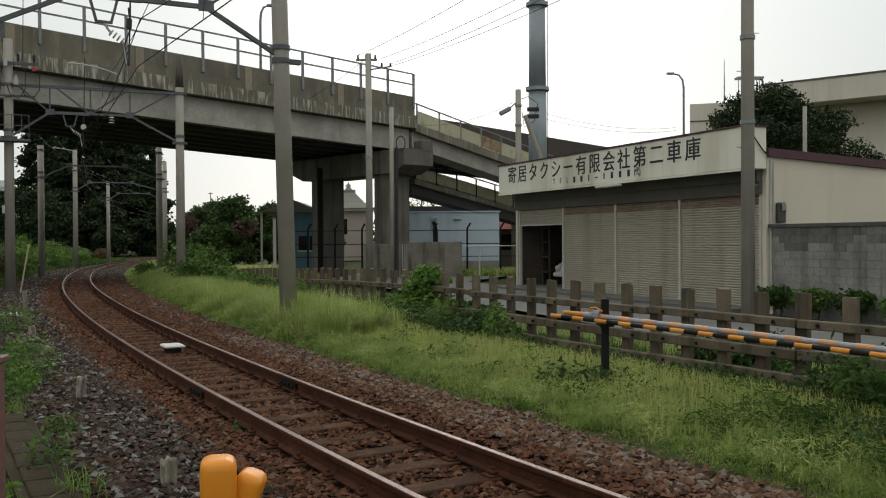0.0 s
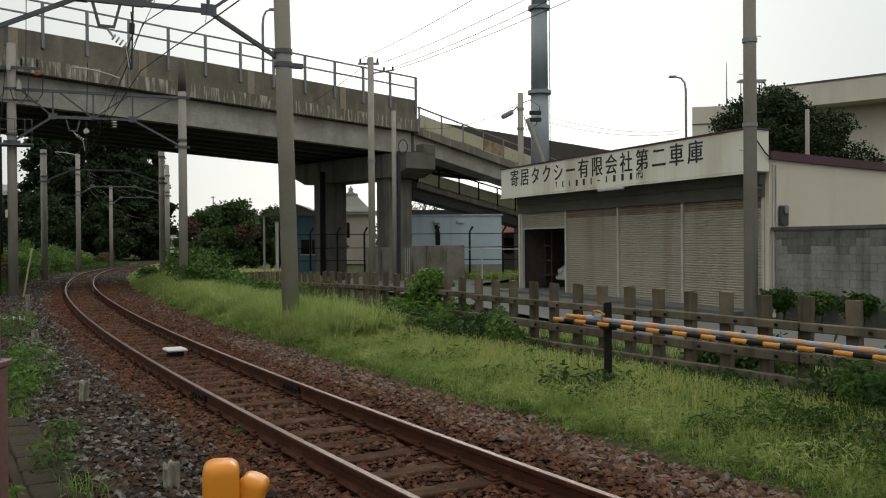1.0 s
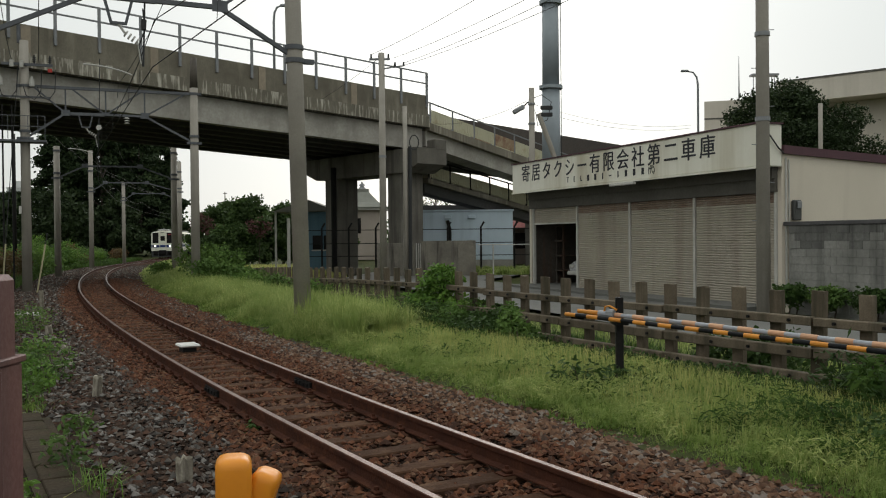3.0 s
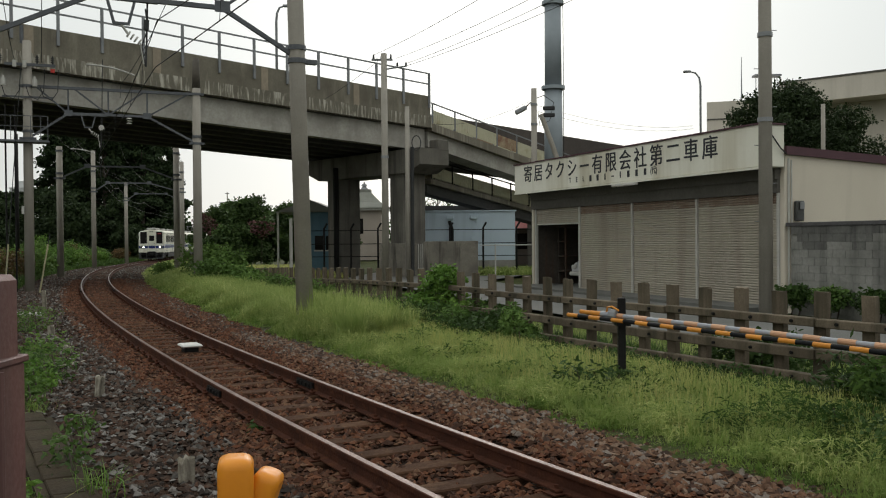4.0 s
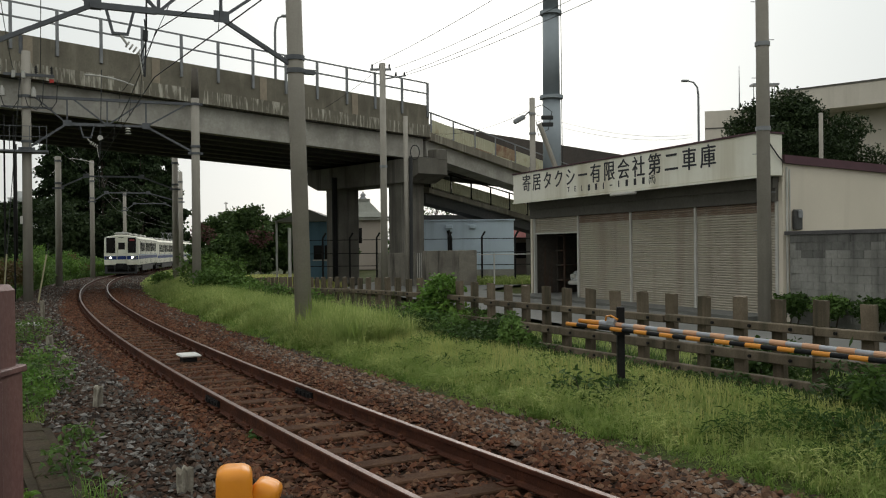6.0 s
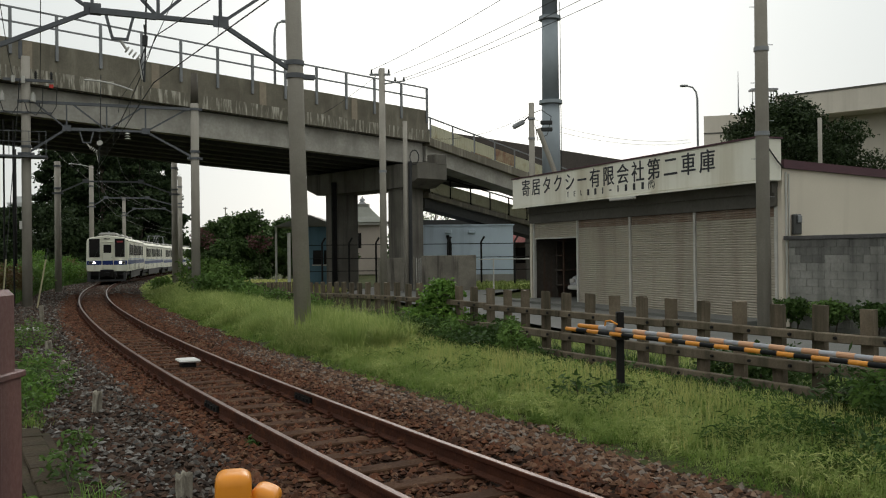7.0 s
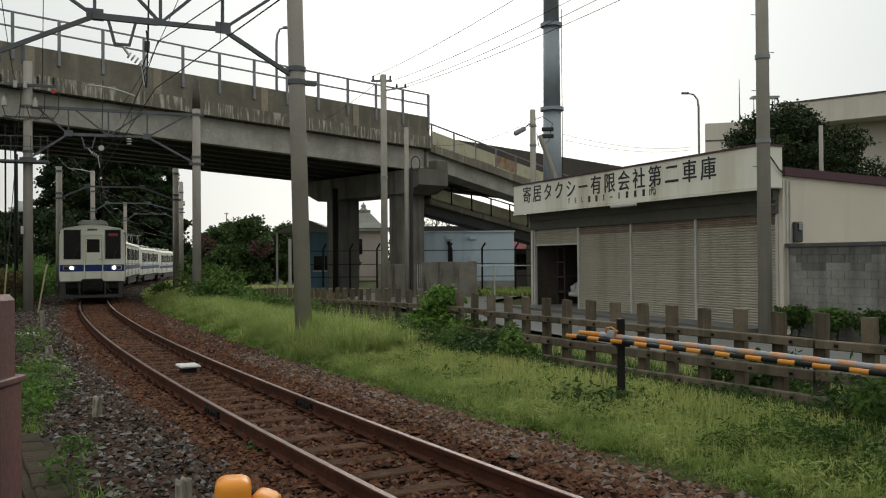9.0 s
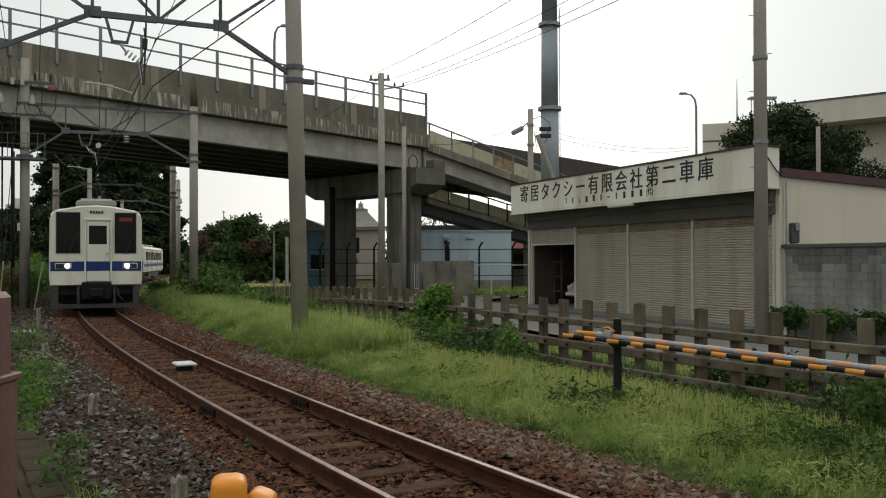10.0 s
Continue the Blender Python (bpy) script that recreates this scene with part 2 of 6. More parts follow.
# ---- ground and railway ----
GROUND = surface("bare_earth_and_weeds", (0.055, 0.065, 0.022), (0.035, 0.04, 0.016), (0.07, 0.055, 0.03), rough=0.95, coarse=0.3, fine=6, bump=0.5, depth=0.04, gloss=0.05)
BED = surface("ballast_dust", (0.055, 0.033, 0.023), (0.03, 0.021, 0.016), (0.07, 0.056, 0.047), rough=0.95, coarse=1.2, fine=30, bump=0.8, depth=0.04, gloss=0.03)
ROAD = surface("grey_asphalt", (0.14, 0.135, 0.125), (0.10, 0.10, 0.09), rough=0.9, coarse=0.6, fine=40)
STONE = islands("crushed_ballast_stone", [(0.085, 0.045, 0.03), (0.04, 0.025, 0.018), (0.115, 0.102, 0.09), (0.07, 0.045, 0.033), (0.075, 0.07, 0.064), (0.08, 0.056, 0.042), (0.022, 0.017, 0.014), (0.21, 0.195, 0.18)])
STONE_RUST = islands("rust_brown_ballast_stone", [(0.115, 0.043, 0.021), (0.07, 0.028, 0.015), (0.145, 0.058, 0.029), (0.09, 0.039, 0.022), (0.05, 0.024, 0.015), (0.16, 0.085, 0.05)])

def ground_z(x, y):
    """Level ground that sinks with the railway in a shallow dip along it."""
    i = min(range(LINE_ZERO, len(LINE), 8), key=lambda k: abs(LINE[k][1] - y))
    off = abs(x - LINE[i][0])
    return -0.21 + float(fall((i - LINE_ZERO) * 0.25)) * min(1, max(0, (24 - off) / 10))


GX = [-2500, -700, -250, -130] + [-100 + 4 * k for k in range(33)] + [45, 80, 250, 700, 2500]
GY = [-2500, -500, -60, 0] + [10 + 6 * k for k in range(40)] + [280, 320, 420, 800, 2500]
bm = bmesh.new()
rows = [[bm.verts.new((x, y, ground_z(x, y) if abs(x) < 200 and 0 <= y < 300 else -0.21)) for x in GX] for y in GY]
for a, b in zip(rows, rows[1:]):
    for k in range(len(GX) - 1):
        bm.faces.new((a[k], a[k + 1], b[k + 1], b[k]))
tagged(part("ground", bm, GROUND, smooth=True), "green weedy ground beside the railway", "ground", kind="structure")


def bed_at(s):
    k = 1.0 if s < 30 else max(0.45, 1 - (s - 30) / 40)
    return [on_line(s, o, z) for o, z in ((-1.7 - 3.9 * k, -0.19), (-1.7 - 2.7 * k, -0.12), (-1.7 - 1.3 * k, -0.05), (-1.7, 0.0), (-1.1, -0.04), (-0.3, -0.055), (0.3, -0.055), (1.1, -0.04), (1.5, 0.0), (2.3, -0.1), (3.0, -0.17))]


tagged(part("ballast_bed", sheet([-14 + 0.75 * k for k in range(330)], bed_at), BED, smooth=True),
       "brown rust-stained ballast bed under the track", "track bed", kind="structure")


def verge_z(o):
    """The height of the grassy verge, which rises a little from the ballast and dips again at the fence."""
    return -0.12 + 0.2 * min(1, max(0, (o - 2.2) / 1.6)) - 0.16 * min(1, max(0, (o - 4.5) / 0.8))


def verge_at(s):
    return [on_line(s, o, verge_z(o) + 0.03 * math.sin(s * 1.3 + o * 2)) for o in (2.1, 2.6, 3.0, 3.4, 3.8, 4.4, 5.0, 5.6, 6.2, 6.8)] + [on_line(s, 7.6, -0.1), on_line(s, 8.4, -0.22)]


tagged(part("grass_verge", sheet([-6 + 0.75 * k for k in range(110)], verge_at), GROUND, smooth=True),
       "grassy earth verge between ballast and concrete fence", "verge", kind="structure")

track = group_of("railway_track", label="rusty single railway track on brown ballast", category="railway track")
PROFILE = [(-0.065, 0), (0.065, 0), (0.065, 0.012), (0.012, 0.03), (0.010, 0.105), (0.034, 0.118), (0.034, 0.146), (0.026, 0.153), (-0.026, 0.153), (-0.034, 0.146), (-0.034, 0.118), (-0.010, 0.105), (-0.012, 0.03), (-0.065, 0.012)]
for side in (-0.566, 0.566):
    bm = bmesh.new()
    rows = []
    for k in range(290):
        s = -14 + k * 0.5 if k < 140 else 56 + (k - 140) * 1.2
        rows.append([bm.verts.new(on_line(s, side + a, 0.007 + b)) for a, b in PROFILE])
    for a, b in zip(rows, rows[1:]):
        for k in range(14):
            f = bm.faces.new((a[k], b[k], b[(k + 1) % 14], a[(k + 1) % 14]))
            f.material_index = 1 if k == 7 else 0
    part("rail", bm, [RAIL_RUST, RAIL_TOP], track, "rust-brown steel rail with a worn bright head")
    for s in (6.9, 31.9):
        q = on_line_pose(s, side, 0)
        bm = bmesh.new()
        for o in (-0.03, 0.03):
            box(bm, o - 0.016, o + 0.016, -0.28, 0.28, 0.04, 0.115, q)
            for b in (-0.2, -0.07, 0.07, 0.2):
                box(bm, o * 1.6 - 0.018, o * 1.6 + 0.018, b - 0.018, b + 0.018, 0.06, 0.096, q)
        part("fishplate", bm, DARK_STEEL, track, "dark oily rail joint plate with bolts")

# ---- overpass ----
BO = Vector((-10.96, 40.5, 0))
BD = Vector((1.161, 1, 0)).normalized()
BNRM = Vector((-BD.y, BD.x, 0))
BM = Matrix(((BD.x, BNRM.x, 0, BO.x), (BD.y, BNRM.y, 0, BO.y), (0, 0, 1, 0), (0, 0, 0, 1)))
overpass = group_of("road_overpass", BM, label="stained concrete road overpass crossing the railway", category="bridge")
SLOPE = -0.0414
YELLOWED = surface("yellowed_railing_panel", (0.50, 0.47, 0.34), (0.42, 0.39, 0.27), (0.34, 0.29, 0.18), rough=0.7, coarse=0.5, fine=12)
BROWN_BARRIER = surface("brown_noise_barrier", (0.085, 0.07, 0.06), (0.06, 0.05, 0.045), rough=0.8, coarse=0.4, fine=8)


def slab(u0, u1, v0, v1, h0, h1, slope=SLOPE, u_ref=0.0):
    bm = bmesh.new()
    vs = [bm.verts.new((u, v, h + slope * (u - u_ref))) for u in (u0, u1) for v in (v0, v1) for h in (h0, h1)]
    for q in ((0, 1, 3, 2), (4, 6, 7, 5), (0, 4, 5, 1), (2, 3, 7, 6), (0, 2, 6, 4), (1, 5, 7, 3)):
        bm.faces.new([vs[i] for i in q])
    return bm


UE = 13.58
JOINT = surface("pinkish_patched_joint", (0.34, 0.28, 0.21), (0.22, 0.185, 0.14), coarse=1.2, fine=18, gloss=0.15)
part("parapet", slab(-45, UE, 0.06, 0.3, 9.05, 10.15), PARAPET_MAT, overpass, "brown-grey stained concrete parapet")
part("deck_edge", slab(-45, UE + 0.05, 0, 0.34, 8.45, 9.048), RUNOFF, overpass, "deck edge with white run-off stains")
k = 0
u = -44.0
while u < UE - 2:
    part("parapet_rib", slab(u, u + 0.36, 0.03, 0.062, 9.052, 10.1), JOINT, overpass, "pale patched joint")
    u += 5.25
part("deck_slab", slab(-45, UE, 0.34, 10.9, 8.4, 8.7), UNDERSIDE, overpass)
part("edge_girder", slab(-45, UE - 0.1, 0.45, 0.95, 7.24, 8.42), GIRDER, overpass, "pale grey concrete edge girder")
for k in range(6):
    part("girder", slab(-45, UE - 0.1, 2.2 + 1.6 * k, 2.7 + 1.6 * k, 7.24, 8.41), UNDERSIDE, overpass, "longitudinal girder toned dark for the deck's shade")
part("far_parapet", slab(-45, UE, 10.6, 10.9, 8.7, 10.0), PARAPET_MAT, overpass)
# railing posts stand on the outer face of the parapet
u = UE - 0.12
posts = []
while u > -32:
    posts.append(u)
    u -= 1.765
for u in posts:
    z = SLOPE * u
    part("railing_post", boxed(u - 0.055, u + 0.055, -0.05, 0.055, z + 9.5, z + 11.35, bevel=0.006), STEEL, overpass)
for h in (11.35, 10.78):
    part("railing_rail", barred((posts[-1], 0.01, h + SLOPE * posts[-1]), (posts[0] + 0.04, 0.01, h + SLOPE * posts[0]), 0.065, 0.065), STEEL, overpass)
# road beyond the stair head
part("ramp_barrier", slab(UE - 0.3, 75, 2.2, 2.4, 8.3, 9.62), BROWN_BARRIER, overpass, "dark brown noise barrier along the ramp")
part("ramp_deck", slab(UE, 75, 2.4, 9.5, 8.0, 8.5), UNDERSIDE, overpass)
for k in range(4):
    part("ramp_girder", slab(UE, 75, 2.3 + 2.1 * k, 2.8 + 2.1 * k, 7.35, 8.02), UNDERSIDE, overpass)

# pier under the end of the span
pier = group_of("bridge_pier", BM, label="two-column concrete bridge pier with a wide cap", category="pier")
for v in (0.9, 7.0):
    part("column", boxed(11.85, 13.4, v - 0.62, v + 0.62, -0.3, 5.45, bevel=0.08), PIER_MAT, pier)
bm = bmesh.new()
outline = [(-1.35, 6.6), (-1.35, 5.75), (-0.4, 5.35), (8.2, 5.35), (9.3, 5.75), (9.3, 6.6)]
for a, b in ((11.65, 13.65),):
    lo, hi = [bm.verts.new((a, v, z)) for v, z in outline], [bm.verts.new((b, v, z)) for v, z in outline]
    bm.faces.new(lo[::-1]), bm.faces.new(hi)
    for k in range(6):
        bm.faces.new((lo[k], lo[(k + 1) % 6], hi[(k + 1) % 6], hi[k]))
bmesh.ops.recalc_face_normals(bm, faces=bm.faces)
part("cap_beam", bm, PIER_MAT, pier, "cap beam with dark run-off stains")
part("bearing_stub", boxed(12.9, 13.66, -1.37, -0.6, 6.5, 7.1, bevel=0.05), PIER_MAT, pier)
for k in range(4):
    part("bearing", boxed(12.0, 12.6, 0.5 + 2.7 * k, 1.1 + 2.7 * k, 6.6, 6.72), DARK_STEEL, pier)
for x in (11.6, 11.45):
    part("drain_pipe", piped([(x, 6.2, -0.2), (x, 6.2, 6.0)], 0.1, 8), DARK_STEEL, pier)
part("far_column", boxed(27.5, 29, 4.5, 6.3, -0.3, 6.1), PIER_MAT, pier, "plain column under the ramp")


def stair_flight(v0, v1, u0, u1, z0, slope, depth, label, under=None, kerb=0.42, post_mat=None, rusty=()):
    """A sloping footway with a beam below, a deep kerb and yellowed ribbed panels between thin posts."""
    f = group_of("footway_stair", BM, label=label, category="stairs", group="stairs of the overpass")
    part("stair_beam", slab(u0, u1, v0 + 0.35, v1 - 0.35, z0 - depth, z0 - kerb, slope, u0), under or GIRDER, f, "grey concrete stair beam")
    part("stair_slab", slab(u0, u1, v0, v1, z0 - kerb, z0, slope, u0), STAIR_EDGE, f, "stained concrete edge of the footway")
    for v in (v0 + 0.06, v1 - 0.06):
        u, k = u0 + 0.1, 0
        while u < u1 - 1.6:
            z = z0 + slope * (u - u0)
            part("post", slab(u - 0.035, u + 0.035, v - 0.03, v + 0.03, z - 0.1, z + 1.1, slope, u), post_mat or STEEL, f)
            bm, w = bmesh.new(), 1.5 / 18
            for d in (0.009, -0.009):
                rows = [[bm.verts.new((u + 0.06 + w * q, v + d + (0.014 if q % 2 else -0.014), z + slope * (0.06 + w * q) + h)) for h in (0.08, 0.74)] for q in range(19)]
                for p, q in zip(rows, rows[1:]):
                    bm.faces.new((p[0], q[0], q[1], p[1]))
            part("panel", bm, RUSTED if k in rusty else YELLOWED, f, "rusted railing panel" if k in rusty else "yellowed translucent ribbed railing panel")
            u, k = u + 1.62, k + 1
        part("handrail", barred((u0, v, z0 + 1.1), (u1, v, z0 + 1.1 + slope * (u1 - u0)), 0.07, 0.06), post_mat or STEEL, f)
    return f


STAIR_EDGE = surface("weathered_stair_concrete", (0.23, 0.205, 0.165), (0.14, 0.122, 0.095), (0.33, 0.30, 0.24), coarse=0.7, fine=15, streak=3, gloss=0.12)
RUSTED = surface("rusted_railing_panel", (0.40, 0.33, 0.21), (0.20, 0.09, 0.06), rough=0.8, coarse=2, fine=20)
stair_flight(0.0, 2.1, UE + 0.05, 25.5, 8.14, -0.2, 1.25, "footway stair with yellowed railing beside the overpass", rusty=(3, 6))
# Lower ramp's posts and beam are dark: backlight and shade put into colour.
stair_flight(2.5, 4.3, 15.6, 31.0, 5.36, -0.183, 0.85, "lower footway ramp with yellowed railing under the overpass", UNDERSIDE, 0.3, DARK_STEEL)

# ---- taxi garage ----
GD, GN = Vector((-0.381, 0.925, 0)).normalized(), Vector((-0.925, -0.381, 0)).normalized()
GM = Matrix(((GD.x, -GN.x, 0, 6.3), (GD.y, -GN.y, 0, 30.5), (0, 0, 1, 0), (0, 0, 0, 1)))
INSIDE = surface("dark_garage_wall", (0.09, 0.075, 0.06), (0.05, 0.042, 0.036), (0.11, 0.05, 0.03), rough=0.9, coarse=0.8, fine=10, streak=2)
LINTEL = surface("brown_grey_fascia", (0.115, 0.105, 0.09), (0.085, 0.078, 0.067), rough=0.8, coarse=0.6, fine=12)
RUSTY_SHUTTER = surface("rust_stained_shutter", (0.25, 0.20, 0.16), (0.19, 0.12, 0.085), (0.30, 0.27, 0.22), rough=0.7, coarse=1.2, fine=20, bump=0.05)
garage = group_of("taxi_garage", GM, label="beige taxi garage with roller shutters and a long white sign", category="garage")
part("side_wall", boxed(-7.05, -6.9, 0.0, 9.2, -0.2, 4.0), WALL_CREAM, garage)
part("end_wall", boxed(7.0, 7.15, 0.0, 9.2, -0.2, 3.95), WALL_CREAM, garage)
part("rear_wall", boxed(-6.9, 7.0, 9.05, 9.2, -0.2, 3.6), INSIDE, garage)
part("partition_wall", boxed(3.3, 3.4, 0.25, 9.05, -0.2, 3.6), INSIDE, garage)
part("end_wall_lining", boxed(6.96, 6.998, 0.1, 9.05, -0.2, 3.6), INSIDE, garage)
bm = bmesh.new()
a = [bm.verts.new(p) for p in ((-7.15, -0.02, 4.22), (7.2, -0.02, 4.22), (7.2, 9.3, 3.75), (-7.15, 9.3, 3.75))]
b = [bm.verts.new((v.co.x, v.co.y, v.co.z - 0.22)) for v in a]
bm.faces.new(a), bm.faces.new(b[::-1])
for k in range(4):
    bm.faces.new((a[k], b[k], b[(k + 1) % 4], a[(k + 1) % 4]))
bmesh.ops.recalc_face_normals(bm, faces=bm.faces)
part("roof", bm, MAROON, garage, "low-pitched roof with maroon edge")
sign = part("sign_board", boxed(-7.07, 7.1, -0.8, -0.02, 3.66, 4.77, bevel=0.02), SIGN_WHITE, garage, "long white sign board with run-off stains")
part("sign_cap", boxed(-7.11, 7.14, -0.84, 0.0, 4.77, 4.81), MAROON, sign, "dark metal cap on the sign")
part("sign_lip", boxed(-7.09, 7.12, -0.83, -0.76, 3.6, 3.658), SIGN_WHITE, sign)
part("fascia", boxed(-6.9, 7.0, -0.12, 0.16, 3.0, 3.658), LINTEL, garage, "brown-grey shutter box over the bays")
part("shutter_rail_box", boxed(-6.9, 6.9, -0.2, -0.121, 3.36, 3.655), LINTEL, garage)
part("floor_slab", boxed(-6.9, 7.0, -1.2, 9.05, -0.2, -0.02), ROAD, garage)
for k in range(5):
    x = -6.85 + 3.4 * k
    part("shutter_guide", boxed(x - 0.045, x + 0.045, -0.06, 0.05, -0.1, 3.0), TRIM_PALE, garage, "pale aluminium guide rail")


def slats(x0, x1, z0, z1, n):
    """Curved horizontal shutter slats."""
    bm = bmesh.new()
    prof = []
    for k in range(n):
        z = z0 + (z1 - z0) * k / n
        d = (z1 - z0) / n
        prof += [(0.012, z), (-0.012, z + d * 0.2), (-0.018, z + d * 0.5), (-0.012, z + d * 0.82), (0.012, z + d * 0.94)]
    prof.append((0.012, z1))
    L = [bm.verts.new((x0, y, z)) for y, z in prof]
    R = [bm.verts.new((x1, y, z)) for y, z in prof]
    for k in range(len(prof) - 1):
        bm.faces.new((L[k], R[k], R[k + 1], L[k + 1]))
    return bm


for k in range(3):
    x0, x1 = -6.8 + 3.4 * k, -3.5 + 3.4 * k
    sh = part("roller_shutter", slats(x0, x1, -0.05, 2.72, 38), SHUTTER_MAT, garage, "closed beige roller shutter")
    part("top_slats", slats(x0, x1, 2.72, 3.0, 4), RUSTY_SHUTTER, sh, "rust-stained top slats")
sh = part("roller_shutter", slats(3.4, 6.7, 2.42, 3.0, 8), SHUTTER_MAT, garage, "roller shutter pulled half up")
part("bottom_bar", boxed(3.4, 6.7, -0.03, 0.03, 2.36, 2.42), TRIM_PALE, sh)
part("front_pillar", boxed(-7.048, -6.9, -0.02, 0.1, -0.1, 3.52), WALL_CREAM, garage)
part("sign_lamp", boxed(-1.6, -0.2, -0.95, -0.83, 3.5, 3.58, bevel=0.02), TRIM_PALE, garage, "slim fluorescent lamp under the sign")
METER = surface("grey_meter_case", (0.075, 0.074, 0.07), (0.045, 0.044, 0.042), rough=0.5, coarse=3, fine=30)
part("electric_meter", boxed(-7.19, -7.051, 0.28, 0.55, 2.24, 2.78, bevel=0.03), METER, garage, "grey electricity meter box on the side wall")
part("meter_glass", boxed(-7.25, -7.205, 0.35, 0.5, 2.55, 2.75, bevel=0.02), STEEL, garage)
part("conduit", piped([(-7.08, 0.1, 0), (-7.08, 0.1, 3.9)], 0.03, 8), TRIM_PALE, garage)
part("conduit", piped([(-7.08, 0.2, 0), (-7.08, 0.2, 3.85)], 0.02, 8), TRIM_PALE, garage)
part("cable", piped([(-7.1, -0.6, 4.75), (-7.12, -0.5, 4.5), (-7.13, -0.2, 4.15), (-7.13, 0.0, 4.0)], 0.02, 6), WIRE, garage)


def lettering(text, x, z, size, squeeze, parent, mat):
    """One painted character on the sign face, thickened by laying its outline down three times."""
    cu = bpy.data.curves.new("letter", "FONT")
    cu.body, cu.size, cu.align_x, cu.align_y, cu.extrude = text, size, "CENTER", "CENTER", 0.003
    bold = size / 0.7
    tmp = bpy.data.objects.new("letter", cu)
    bm = bmesh.new()
    for k, (dx, dz) in enumerate(((0, 0), (0.012, 0.004), (-0.012, -0.004))):
        me = bpy.data.meshes.new_from_object(tmp)
        # the board reads from its far end to its near end
        me.transform(Matrix.Translation((x + dx * bold, -0.8045 - 0.0008 * k, z + dz * bold)) @ Matrix.Diagonal((-squeeze, 1, 1, 1)) @ Matrix.Rotation(radians(90), 4, "X"))
        bm.from_mesh(me)
        bpy.data.meshes.remove(me)
    bpy.data.objects.remove(tmp)
    return part("letter", bm, mat, parent)


for k, ch in enumerate("寄居タクシー有限会社第二車庫"):
    lettering(ch, 5.93 - 0.843 * k, 4.31, 0.7, 1.02, sign, SIGN_BLACK)
bar_x = 2.75
for ch, w in zip("TEL????????代", (0, 0, 0, 0.13, 0.13, 0.06, 0.15, 0.06, 0.13, 0.13, 0.13, 0)):
    if ch == "?":
        part("writing_bar", boxed(bar_x - 0.06 - w / 2, bar_x - 0.06 + w / 2, -0.806, -0.795, 3.86 if w == 0.15 else 3.79, 3.9 if w == 0.15 else 4.0), SIGN_BLACK, sign, "plain bar in place of a number")
    else:
        lettering("(代)" if ch == "代" else ch, bar_x - 0.06, 3.9, 0.27, 0.8 if ch == "代" else 0.9, sign, SIGN_BLACK)
    bar_x -= 0.46

# block wall that carries on from the garage front
wall = group_of("block_wall", GM, label="stained grey concrete block wall with a dark coping", category="wall", kind="structure")
part("wall_core", boxed(-24, -7.25, 0.04, 0.12, -0.2, 2.1), BLOCK_MAT, wall)
part("coping", boxed(-24, -7.1, -0.03, 0.19, 2.1, 2.2, bevel=0.01), surface("dark_coping", (0.10, 0.095, 0.095), (0.06, 0.055, 0.055), coarse=1.2, fine=20), wall, "dark stained coping")

